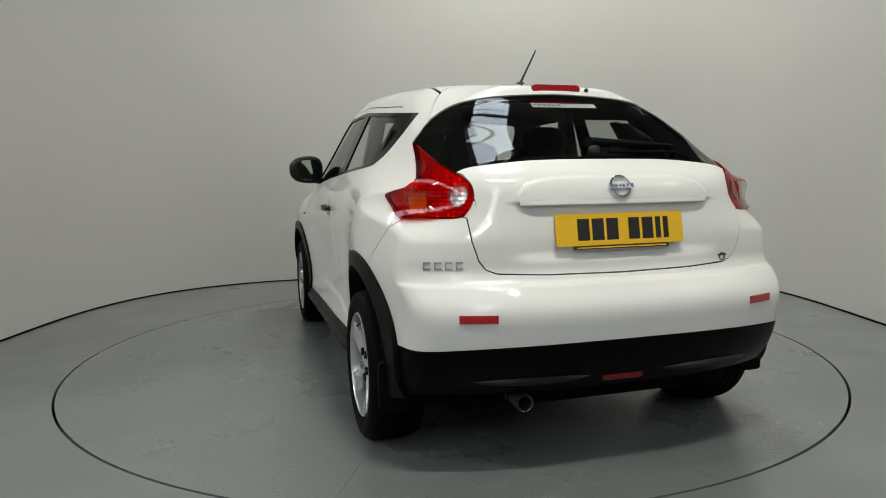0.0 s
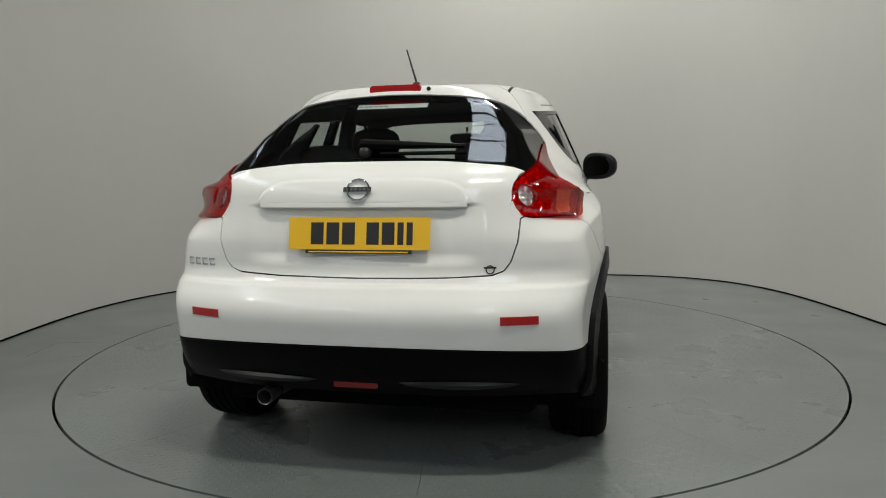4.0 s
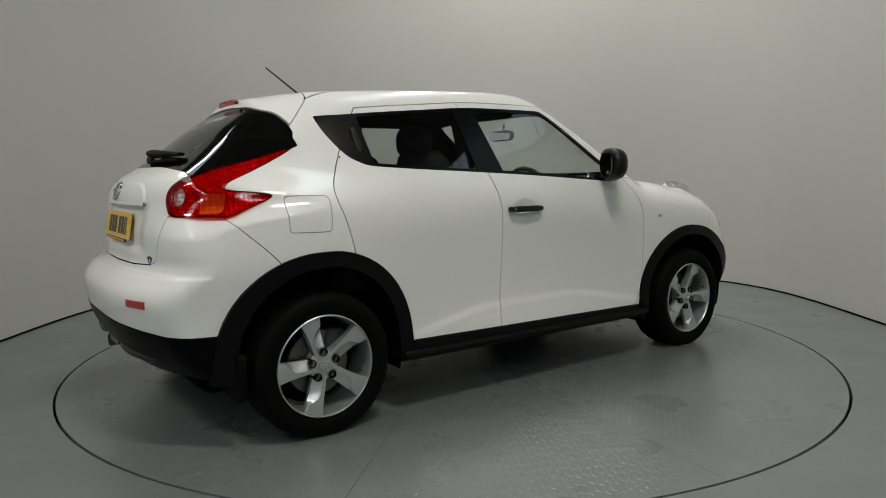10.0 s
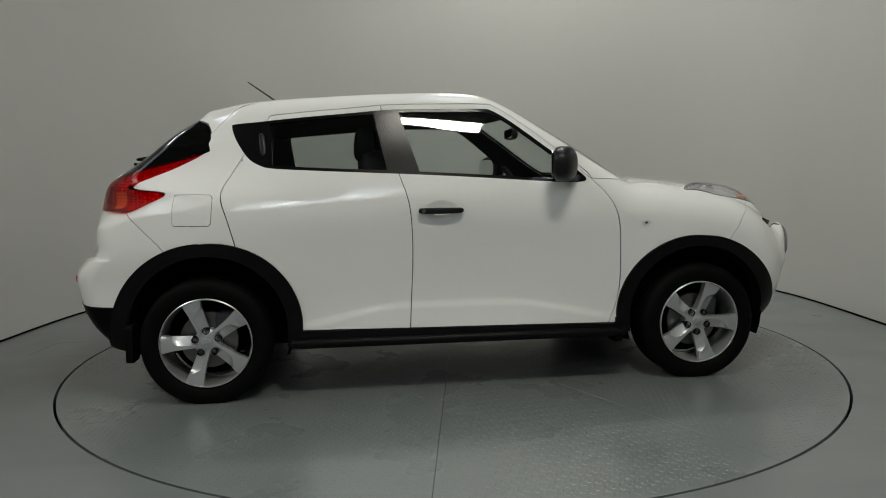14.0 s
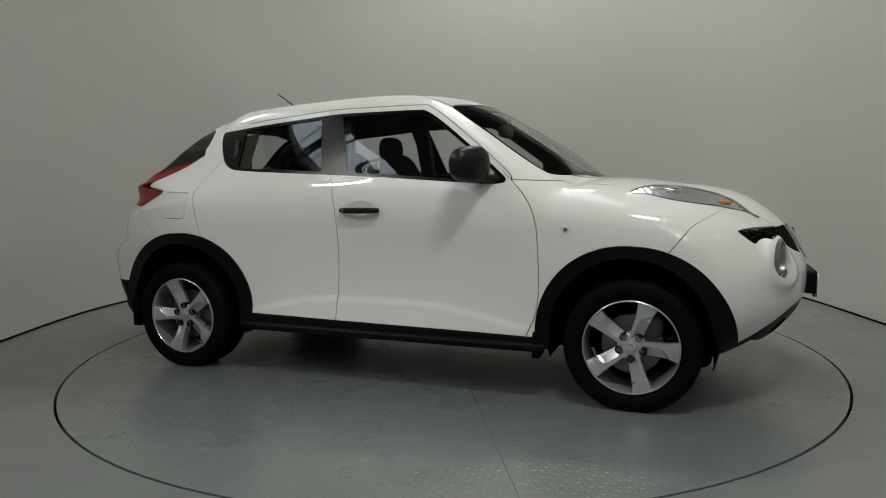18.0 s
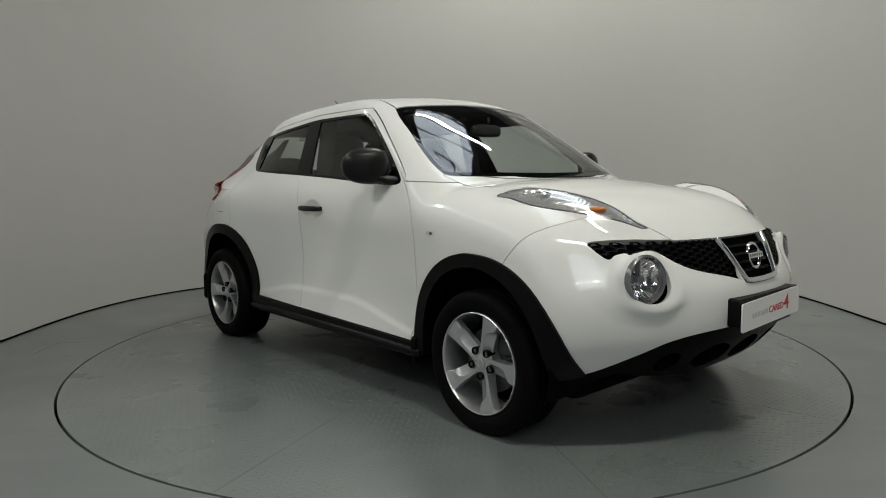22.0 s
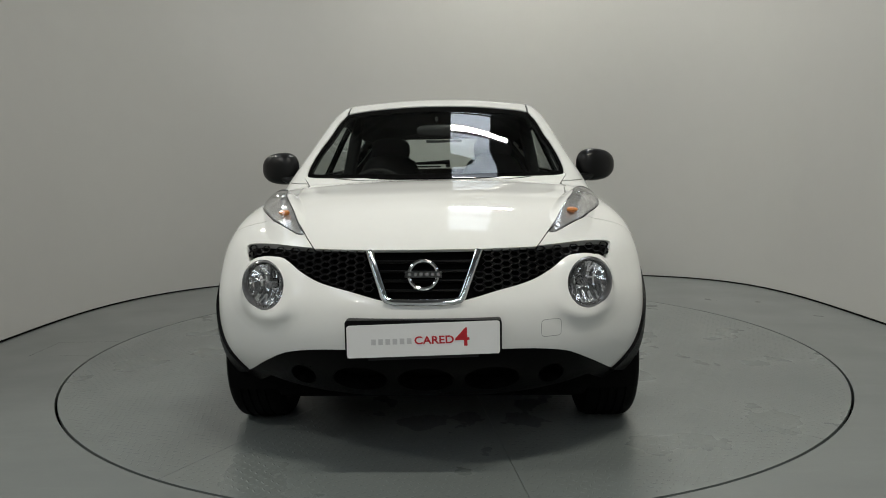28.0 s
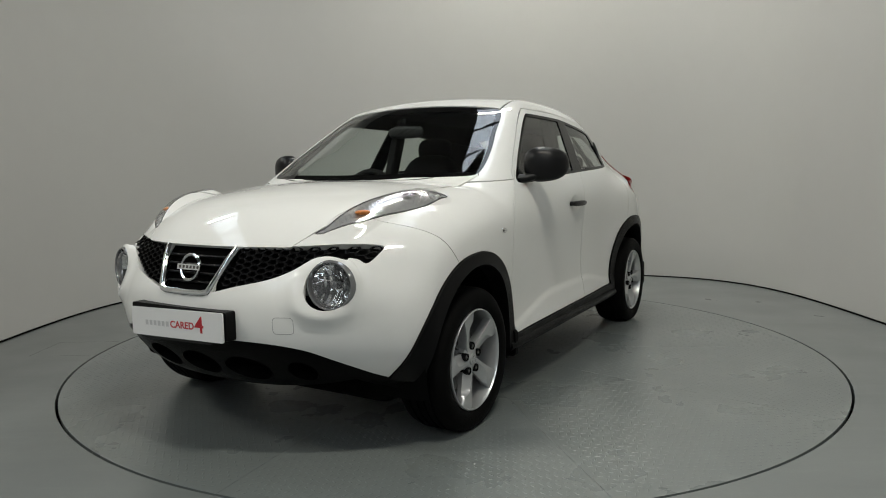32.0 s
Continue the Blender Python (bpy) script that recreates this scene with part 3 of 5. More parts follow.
    # hall behind and above
    for name, lo, hi in (("wall_hall_rear", (-10, -16.2, 0), (10, -16.0, ROOF)), ("wall_hall_front", (-10, 6.0, 0), (10, 6.2, ROOF)),
                         ("wall_hall_west", (-10.2, -16.2, 0), (-10.0, 6.2, ROOF)), ("wall_hall_east", (10.0, -16.2, 0), (10.2, 6.2, ROOF))):
        bm = bmesh.new()
        bm_box(bm, lo, hi)
        tagged(part(name, bm, HALL, smooth=False), "plain cladding of the surrounding hall", kind="structure")
    bm = bmesh.new()
    rows = sorted({(sx, sw) for sx, sw, *_ in SKYLIGHTS})
    edges = [-10.2] + [sx + k * sw / 2 for sx, sw in rows for k in (-1, 1)] + [10.2]
    for i in range(0, len(edges), 2):
        bm_box(bm, (edges[i], -16.2, ROOF), (edges[i + 1], 6.2, ROOF + 0.15))
    for sx, sw in rows:
        ends = [-16.2] + sorted(y for x, _, _, y0, y1 in SKYLIGHTS if x == sx for y in (y0, y1)) + [6.2]
        for lo, hi in zip(ends[::2], ends[1::2]):
            bm_box(bm, (sx - sw / 2, lo, ROOF), (sx + sw / 2, hi, ROOF + 0.15))
    tagged(part("ceiling", bm, CEIL, smooth=False), "dark corrugated hall roof with long rooflights", kind="structure")
    for sx, sw, _, y0, y1 in SKYLIGHTS:
        for i in range(1, int((y1 - y0) / 0.7)):
            bm = bmesh.new()
            y = y0 + i * 0.7
            bm_box(bm, (sx - sw / 2, y - 0.02, ROOF + 0.03), (sx + sw / 2, y + 0.02, ROOF + 0.07))
            tagged(part("trim_glazing_bar", bm, STEEL_DARK, smooth=False), "dark glazing bar across a rooflight", "beam", "glazing bars", "structure")
    for y in (-13.4, -10.2, -7.0, -5.0, -2.4, 0.2, 2.8):
        bm = bmesh.new()
        bm_box(bm, (-10, y - 0.05, ROOF - 0.32), (10, y + 0.05, ROOF - 0.28))
        bm_box(bm, (-10, y - 0.05, ROOF - 0.04), (10, y + 0.05, ROOF))
        for i in range(40):
            bm_box(bm, (-10 + i * 0.5, y - 0.015, ROOF - 0.30), (-9.97 + i * 0.5, y + 0.015, ROOF - 0.02))
        tagged(part("roof_beam", bm, STEEL_DARK, smooth=False), "dark steel roof beam of the hall", "beam", "roof beams", "structure")


    # fittings at x = 6.2 only go with the added fill lamps there
    for x, y, _ in TUBES:
        f = new("tube_fitting")
        tagged(f, "white twin-tube fluorescent fitting hung from the roof", "light fitting", "tube fittings")
        bm = box((x - 0.72, y - 0.09, ROOF - 0.46), (x + 0.72, y + 0.09, ROOF - 0.40), 0.008)
        part("housing", bm, PLATE_WHITE, f)
        for dx in (-0.6, 0.6):
            part("hanger", pipe([(x + dx, y, ROOF - 0.40), (x + dx, y, ROOF)], 0.006, 6), STEEL_DARK, f)


def turntable():
    """Ten painted tread-plate sectors on one turning disc."""
    table = new("turntable")
    tagged(table, "grey painted steel turntable of ten tread-plate sectors", "turntable")
    rng = random.Random(4)
    for k in range(10):
        a0, a1 = radians(8 + 36 * k), radians(8 + 36 * (k + 1))
        bm = bmesh.new()
        n = 24
        top, low = [], []
        gap = 0.0009
        mid = (a0 + a1) / 2
        ox, oy = gap / math.sin(radians(18)) * math.cos(mid), gap / math.sin(radians(18)) * math.sin(mid)
        pts = [(ox, oy)]
        for i in range(n + 1):
            a = a0 + (a1 - a0) * i / n
            e = 0.0
            if i == 0:
                e = gap / TABLE_R
            if i == n:
                e = -gap / TABLE_R
            pts.append((TABLE_R * math.cos(a + e), TABLE_R * math.sin(a + e)))
        top = [bm.verts.new((x, y, 0)) for x, y in pts]
        low = [bm.verts.new((x, y, -0.02)) for x, y in pts]
        bm.faces.new(top)
        for i in range(len(pts)):
            j = (i + 1) % len(pts)
            bm.faces.new((top[j], top[i], low[i], low[j]))
        plate = part("plate", bm, PLATE_STEEL, table, smooth=False)
        # raised tread lozenges
        verts, faces = [], []
        s = 0.034
        ca, sa = math.cos(mid), math.sin(mid)
        for iu in range(3, int(TABLE_R / s) + 1):
            for iw in range(-30, 31):
                u, w = iu * s + (iw % 2) * s * 0.5, iw * s * 0.87
                r = math.hypot(u, w)
                if r > TABLE_R - 0.03 or abs(w) > u * math.tan(radians(18)) - 0.025:
                    continue
                t = radians(45 if (iu + iw) % 2 else -45)
                cu, su = math.cos(t), math.sin(t)
                b = len(verts)
                for du, dw, z in ((0.014, 0, 0.0002), (0, 0.0050, 0.0002), (-0.014, 0, 0.0002), (0, -0.0050, 0.0002), (0.006, 0, 0.0010), (-0.006, 0, 0.0010)):
                    x, y = u + du * cu - dw * su, w + du * su + dw * cu
                    verts.append((x * ca - y * sa, x * sa + y * ca, z))
                faces += [(b, b + 1, b + 4), (b + 1, b + 5, b + 4), (b + 1, b + 2, b + 5), (b + 2, b + 3, b + 5), (b + 3, b + 4, b + 5), (b + 3, b, b + 4)]
        me = bpy.data.meshes.new("tread")
        me.from_pydata(verts, [], faces)
        me.materials.append(PLATE_STEEL)
        ob = new("tread", me)
        ob.parent = plate
        tagged(ob, "small raised anti-slip lozenges", kind="stuff")
    return table
# ---- the car ----
GAP = 0.0024
car = new("car")
tagged(car, "white compact crossover car with black plastic cladding", "car")

DLO = region([(-1.146, 1.358), (-1.122, 1.288), (-1.060, 1.196), (-1.0, 1.155), (-0.927, 1.137), (-0.664, 1.121), (-0.31, 1.104), (0.015, 1.086), (0.35, 1.063), (0.53, 1.051), (0.64, 1.052), (0.662, 1.07),
              (0.63, 1.105), (0.513, 1.200), (0.33, 1.343), (0.241, 1.405), (0.19, 1.432), (0.14, 1.439), (-0.263, 1.437), (-0.409, 1.43), (-0.555, 1.417), (-0.844, 1.393), (-1.016, 1.377), (-1.13, 1.368)], xz)
HEADLAMP = region([(1.243, 0.727), (1.285, 0.668), (1.36, 0.636), (1.5, 0.605), (1.57, 0.584), (1.65, 0.551), (1.72, 0.517), (1.77, 0.490), (1.812, 0.467), (1.768, 0.535), (1.715, 0.590), (1.66, 0.628), (1.5, 0.705), (1.38, 0.732)], xy)
BONNET = both(region([(1.095, 0), (1.0, 0.3), (0.88, 0.49), (0.79, 0.62), (0.90, 0.70), (1.01, 0.745), (1.11, 0.754), (1.245, 0.733), (1.38, 0.68), (1.5, 0.64), (1.65, 0.575), (1.838, 0.454), (2.0, 0.40), (2.2, 0.2), (2.2, 0), (2.2, -0.3), (1.2, -0.3)], xy),
              lambda v: 0.826 + np.maximum(0, np.abs(v[:, 1]) - 0.41) - v[:, 2])
SCREEN = both(region([(0, 1.083), (0.35, 1.086), (0.55, 1.088), (0.635, 1.092), (0.664, 1.105), (0.662, 1.16), (0.634, 1.247), (0.601, 1.316), (0.575, 1.386), (0.55, 1.43), (0.50, 1.465), (0.25, 1.486), (0, 1.491), (-0.3, 1.48), (-0.3, 1.09)], yz),
              lambda v: 0.05 - v[:, 0])
SCREEN_LIGHT = both(grow(SCREEN, -0.020), lambda v: v[:, 2] - 1.456 + 0.05 * v[:, 1] ** 2)
COWL = both(lambda v: v[:, 2] - 1.12, lambda v: 0.72 - v[:, 0], lambda v: v[:, 0] - 1.13, lambda v: np.abs(v[:, 1]) - 0.64, lambda v: 1.0 - v[:, 2])
GRILLE = both(region([(0, 0.826), (0.2, 0.826), (0.413, 0.829), (0.589, 0.836), (0.704, 0.829), (0.710, 0.808), (0.688, 0.772), (0.66, 0.787), (0.602, 0.803), (0.545, 0.800), (0.51, 0.787), (0.45, 0.748), (0.374, 0.716), (0.25, 0.688), (0.125, 0.659), (0, 0.655), (-0.3, 0.66), (-0.3, 0.82)], yz),
              lambda v: 1.4 - v[:, 0])
EYE_HOLE = both(region([(0.603 + 0.0840 * math.cos(a), 0.6955 + 0.0865 * math.sin(a)) for a in np.linspace(0, 2 * math.pi, 24, endpoint=False)], yz), lambda v: 1.4 - v[:, 0])
_wing = Spline((0.2, 0.742, 0.81, 0.867, 0.90, 0.926, 0.96), (1.40, 1.423, 1.478, 1.535, 1.60, 1.66, 1.75))
_chin = Spline((0, 0.283, 0.486, 0.523, 0.61, 0.637, 0.724, 0.76, 0.9), (0.484, 0.481, 0.458, 0.447, 0.400, 0.383, 0.322, 0.306, 0.29))


def WING_LINE(v):
    return v[:, 0] - _wing(v[:, 2])


def CHIN(v):
    return np.maximum(v[:, 2] - _chin(np.abs(v[:, 1])), 1.3 - v[:, 0])


LAMP = both(region([(0.618, 0.942), (0.571, 0.966), (0.551, 1.018), (0.587, 1.068), (0.695, 1.109), (0.87, 1.154), (1.0, 1.187), (1.148, 1.226), (1.05, 1.158), (0.94, 1.095), (0.895, 1.066), (0.90, 1.051), (0.95, 1.042), (1.142, 1.022), (1.035, 0.972), (0.945, 0.941), (0.80, 0.941)],
                   lambda v: np.stack([np.abs(v[:, 1]) + v[:, 0] + 1.8, v[:, 2]], 1)), lambda v: v[:, 0] + 1.1)
_lamp_top = Spline((0.49, 0.551, 0.587, 0.695, 0.87, 1.0, 1.148, 1.4), (0.90, 1.018, 1.068, 1.109, 1.154, 1.187, 1.226, 1.30))


def LAMP_INNER(v):
    u = np.abs(v[:, 1]) + v[:, 0] + 1.8
    return np.where(u < 0.533, -1.0, _lamp_top(u) - 0.006 - v[:, 2])


REAR_GLASS = both(LAMP_INNER, region([(0, 1.149), (0.25, 1.147), (0.4, 1.137), (0.53, 1.122), (0.60, 1.10), (0.70, 1.10), (0.660, 1.19), (0.628, 1.225), (0.600, 1.265), (0.562, 1.310), (0.512, 1.352), (0.45, 1.387), (0.37, 1.406), (0.25, 1.421), (0, 1.431), (-0.3, 1.42), (-0.3, 1.146)], yz),
                  lambda v: v[:, 0] + 1.1)
PANE_LIGHT = both(grow(REAR_GLASS, -0.012), lambda v: np.abs(v[:, 1]) - 0.515 + 0.28 * (v[:, 2] - 1.15), lambda v: v[:, 2] - 1.405)
TAILGATE = both(region([(0, 0.731), (0.3, 0.735), (0.475, 0.743), (0.515, 0.758), (0.54, 0.79), (0.563, 0.86), (0.57, 0.94), (0.62, 0.96), (0.76, 1.1), (0.76, 1.3), (0.5, 1.43), (0, 1.43), (-0.4, 1.40), (-0.4, 0.74)], yz, False),
                lambda v: v[:, 0] + 1.1, lambda v: v[:, 2] - 1.17, lambda v: np.where(v[:, 2] > 0.95, LAMP_INNER(v), -1.0))
_spoil = Spline((1.2, 1.276, 1.312, 1.381, 1.43, 1.455, 1.6), (-1.32, -1.300, -1.265, -1.200, -1.155, -1.135, -1.125))


def SPOILER(v):
    return np.maximum(v[:, 0] - _spoil(v[:, 2]), 1.290 - v[:, 2])


_tailcut = Spline((0.2, 0.775, 0.867, 0.934, 1.0), (-1.40, -1.465, -1.559, -1.63, -1.70))


def BUMPER_LINE(v):
    return v[:, 0] - _tailcut(v[:, 2])


def SKIRT(v):
    return np.maximum(v[:, 2] - 0.504 + 0.05 * np.abs(v[:, 1]) ** 3, v[:, 0] + 1.3)


def SILL(v):
    return np.maximum(v[:, 2] - 0.323 + 0.015 * v[:, 0], np.abs(v[:, 0]) - 1.0)


def disc(cx, cz, r):
    return both(lambda v: np.hypot(v[:, 0] - cx, v[:, 2] - cz) - r, lambda v: 0.5 - np.abs(v[:, 1]))


def under(cx, r):
    return both(lambda v: np.abs(v[:, 0] - cx) - r, lambda v: v[:, 2] - 0.35, lambda v: 0.5 - np.abs(v[:, 1]))


ARCH = union(disc(-1.235, 0.355, 0.428), disc(-1.268, 0.335, 0.447), disc(1.238, 0.345, 0.42), disc(1.272, 0.322, 0.441))
WELL = union(disc(-1.252, 0.35, 0.372), disc(1.252, 0.345, 0.365), under(-1.252, 0.372), under(1.252, 0.365))
ROOF_LINE = both(lambda v: np.abs(v[:, 1]) - 0.53 + 0.012 * (v[:, 0] - 0.2) - 0.12 * np.minimum(0, v[:, 0] + 0.4), lambda v: 1.38 - v[:, 2])
FLAP = both(region([(-1.397, 0.99), (-1.393, 1.008), (-1.375, 1.016), (-1.235, 1.015), (-1.218, 1.009), (-1.211, 0.99), (-1.217, 0.89), (-1.222, 0.873), (-1.24, 0.867), (-1.375, 0.869), (-1.392, 0.873), (-1.397, 0.89)], xz), right)
_b = Spline((0.2, 0.34, 0.619, 0.846, 0.987, 1.104, 1.30, 1.46, 1.6), (-0.275, -0.27, -0.253, -0.254, -0.273, -0.31, -0.355, -0.39, -0.42))
_c = Spline((0.6, 0.764, 0.931, 1.028, 1.109, 1.239, 1.30, 1.5), (-1.07, -1.109, -1.155, -1.172, -1.133, -1.06, -1.02, -0.9))
_a = Spline((0.2, 0.321, 0.388, 0.535, 0.739, 0.884, 0.999, 1.114, 1.2), (0.75, 0.776, 0.805, 0.833, 0.830, 0.814, 0.754, 0.637, 0.55))


def DOOR_TOP(v):
    """Below zero in what opens with the doors: below the belt, or within the window frames."""
    return np.minimum(v[:, 2] - 1.10 + 0.045 * v[:, 0] - 0.03 * step(v[:, 0], -0.5, -0.9), DLO(v) - 0.027)


def B_CUT(v):
    return v[:, 0] - _b(v[:, 2])


def C_CUT(v):
    return v[:, 0] - _c(v[:, 2])


def DOOR_AREA(v):
    return np.maximum(DOOR_TOP(v), -C_CUT(v))


def A_CUT(v):
    return np.where(v[:, 2] < 1.114, v[:, 0] - _a(v[:, 2]), np.maximum(v[:, 0] - 0.66, -1))


FRONT_PANE = both(grow(DLO, -0.016), lambda v: -0.30 + 0.30 * (1.43 - v[:, 2]) - v[:, 0], lambda v: v[:, 0] - 0.60)
REAR_PANE = both(grow(DLO, -0.016), lambda v: v[:, 0] + 0.43 - 0.20 * (1.43 - v[:, 2]), lambda v: -0.955 + 0.10 * (1.38 - v[:, 2]) - v[:, 0])


def lamp_uv(v):
    return np.stack([np.abs(v[:, 1]) + v[:, 0] + 1.8, v[:, 2]], 1)


ROUND_LIGHT = region([(0.632 + 0.050 * math.cos(a), 1.020 + 0.040 * math.sin(a)) for a in np.linspace(0, 2 * math.pi, 20, endpoint=False)], lamp_uv)
AMBER_LIGHT = region([(0.778, 0.952), (0.895, 0.952), (0.915, 0.965), (0.915, 1.034), (0.778, 1.036)], lamp_uv, False)


def lamp_lift(v):
    """The tail lamps stand proud of the flanks at their outer block."""
    u = lamp_uv(v)
    return 0.004 + (0.016 + 0.026 * step(u[:, 1], 0.96, 1.04)) * step(u[:, 0], 0.66, 0.82) * step(u[:, 0], 1.13, 0.92) * step(u[:, 1], 1.085, 1.05)


def lamp_out(mesh, extra=0.0):
    """A patch of the tail lamp set out level, as the lamp's block stands off the rounded corner."""
    v, n, f = mesh
    d = n * (1, 1, 0.12)
    d /= np.linalg.norm(d, axis=1, keepdims=True)
    return v + d * (lamp_lift(v) + extra)[:, None], n, f


def rippled(mesh, size=0.006, freq=1.0):
    """The patch with a pattern of small facets, as a moulded lamp reflector has."""
    v, n, f = mesh
    w = v * (190 * freq, 210 * freq, 260 * freq) + (0, 1, 2)
    v = v + n * (size * np.sin(w).prod(1))[:, None]
    q = n + 0.45 * np.cos(w)
    return v, q / np.linalg.norm(q, axis=1, keepdims=True), f


def fluted(mesh, pitch=0.013):
    """The patch with fine flutes across the car's length."""
    v, n, f = mesh
    w = 2 * math.pi * (v[:, 0] + 0.5 * np.abs(v[:, 1])) / pitch
    q = n.copy()
    q[:, 0] += 0.30 * np.cos(w)
    q[:, 1] += 0.15 * np.cos(w) * np.sign(v[:, 1])
    return v + n * (0.0012 * np.sin(w))[:, None], q / np.linalg.norm(q, axis=1, keepdims=True), f


def inset(g):
    return grow(g, -GAP)


def off(g):
    return lambda v: GAP - g(v)


def panel(name, mesh, mat, label="", depth=0.016, lift=0.0, parent=None):
    return sheet(name, rimmed(moved(mesh, lift), depth), mat, parent or car, label)


def build_body():
    shell = body_surface()
    global BODY_SHELL
    BODY_SHELL = shell
    shell = clip(shell, lambda v: 0.25 - 0.05 * step(v[:, 0], 1.55, 1.75) + 0.06 * step(v[:, 0], -1.5, -1.8) + 0.012 * step(v[:, 0], 1.6, 1.2) * step(v[:, 0], -1.5, -1.2) - v[:, 2])
    white = cut(shell, flip(WELL))
    # black lower parts
    arch = cut(white, grow(ARCH, 0.0), off(CHIN))
    sill = cut(white, inset(SILL), off(ARCH))
    chin = cut(white, inset(CHIN))
    skirt = cut(white, inset(SKIRT), off(ARCH))
    white = cut(white, off(ARCH), off(SILL), off(CHIN), off(SKIRT))
    for sx, cond in (("front", lambda v: -v[:, 0]), ("rear", lambda v: v[:, 0])):
        for sgn in (left, right):
            panel("arch_cladding", cut(arch, cond, sgn), CLADDING, "matt black plastic wheel arch trim", 0.075, lambda v: 0.012 + 0.010 * step(v[:, 0], -1.36, -1.64) * step(v[:, 2], 0.9, 0.6))
    for sgn in (left, right):
        panel("sill_cladding", cut(sill, sgn), CLADDING, "matt black plastic sill trim", 0.05, 0.014)
    for cy_ in (-0.465, -0.242, 0.0, 0.242, 0.465):
        hole = both(region([(cy_ + (0.102 if abs(cy_) < 0.4 else 0.050) * math.cos(a), 0.352 + (0.056 if abs(cy_) < 0.4 else 0.045) * math.sin(a)) for a in np.linspace(0, 2 * math.pi, 20, endpoint=False)], lambda v: v[:, [1, 2]]), lambda v: 1.3 - v[:, 0])
        chin = cut(chin, flip(hole))
    panel("lower_front_bumper", chin, CHIN_BLACK, "matt black plastic lower front bumper with oval ducts", 0.05, -0.006)
    panel("lower_rear_bumper", skirt, CHIN_BLACK, "matt black plastic lower rear bumper", 0.03, 0.002)
    # openings
    screen = cut(white, SCREEN)
    rear_glass = cut(white, REAR_GLASS, off(LAMP))
    lamps = cut(white, LAMP)
    headlamps = cut(white, HEADLAMP, lambda v: 0.8 - v[:, 2])
    white = cut(white, off(SCREEN), off(LAMP), off(both(HEADLAMP, lambda v: 0.8 - v[:, 2])))
    bonnet = cut(white, inset(BONNET))
    white = cut(white, off(BONNET))
    cowl = cut(white, COWL)
    white = cut(white, flip(COWL))
    nose = cut(white, lambda v: GAP - WING_LINE(v), lambda v: 1.3 - v[:, 0], off(GRILLE), off(EYE_HOLE))
    white = cut(white, lambda v: np.where(v[:, 0] > 1.3, WING_LINE(v) + GAP, -1))
    spoiler = cut(white, inset(SPOILER), off(REAR_GLASS))
    white = cut(white, off(SPOILER))
    tailgate = cut(white, inset(TAILGATE), off(REAR_GLASS))
    white = cut(white, off(TAILGATE), flip(both(REAR_GLASS, lambda v: v[:, 0] + 1.2)))
    bumper = cut(white, lambda v: np.where(v[:, 0] < -1.3, BUMPER_LINE(v) + GAP, 1), lambda v: v[:, 2] - 1.0)
    white = cut(white, lambda v: np.where((v[:, 0] < -1.3) & (v[:, 2] < 1.05), GAP - BUMPER_LINE(v), -1))
    roof = cut(white, grow(ROOF_LINE, -0.006))
    ditch = cut(white, lambda v: np.abs(ROOF_LINE(v)) - 0.006)
    white = cut(white, lambda v: 0.006 - ROOF_LINE(v))
    flap = cut(white, grow(FLAP, -0.0014))
    white = cut(white, lambda v: 0.0014 - FLAP(v))
    dlo = cut(white, DLO)
    frame_ = cut(white, inset(DOOR_AREA), flip(DLO))
    rest = cut(white, off(DOOR_AREA), flip(DLO))
    panel("bonnet", bonnet, WHITE, "white clamshell bonnet panel")
    panel("front_bumper", nose, WHITE, "white front bumper with round lamp pods", 0.03)
    panel("spoiler", spoiler, WHITE, "white roof spoiler over the rear window")
    panel("tailgate", tailgate, WHITE, "white tailgate panel")
    panel("rear_bumper", bumper, WHITE, "white rear bumper")
    panel("roof", roof, WHITE, "white roof panel")
    panel("fuel_flap", flap, WHITE, "white fuel filler flap")
    for sgn in (left, right):
        for piece in pieces(cut(cowl, sgn)):
            panel("cowl_trim", piece, CLADDING, "black plastic scuttle trim", 0.03, -0.012)
    glass = panel("windscreen", cut(screen, SCREEN_LIGHT), GLASS, "clear curved windscreen", 0.004, -0.004)
    panel("windscreen_border", cut(screen, flip(SCREEN_LIGHT)), FRIT, "opaque black border of the windscreen", 0.004, -0.004, glass)
    glass = panel("rear_window", cut(rear_glass, PANE_LIGHT), TINTED, "dark curved rear window", 0.004, -0.004)
    panel("window_border", cut(rear_glass, flip(PANE_LIGHT)), FRIT, "opaque black border of the rear window", 0.004, -0.004, glass)
    for sgn in (left, right):
        panel("front_door", cut(frame_, lambda v: A_CUT(v) + GAP, lambda v: GAP - B_CUT(v), sgn), WHITE, "white front door")
        panel("rear_door", cut(frame_, lambda v: B_CUT(v) + GAP, sgn), WHITE, "white rear door")
        panel("front_wing", cut(frame_, lambda v: GAP - A_CUT(v), sgn), WHITE, "white front wing")
        panel("body_side", cut(rest, sgn), WHITE, "white rear quarter, roof rail and windscreen pillar in one")
        panel("roof_ditch", cut(ditch, sgn), CLADDING, "black strip in the roof joint", 0.006, -0.005)
        band = cut(dlo, sgn)
        trim = panel("window_trim", cut(band, flip(FRONT_PANE), flip(REAR_PANE)), SATIN_BLACK, "satin black window surround and pillar trim", 0.012, -0.001)
        panel("front_door_glass", cut(band, FRONT_PANE), GLASS, "clear front door window", 0.004, -0.006)
        panel("rear_door_glass", cut(band, REAR_PANE), TINTED, "lightly tinted rear door window", 0.004, -0.006)
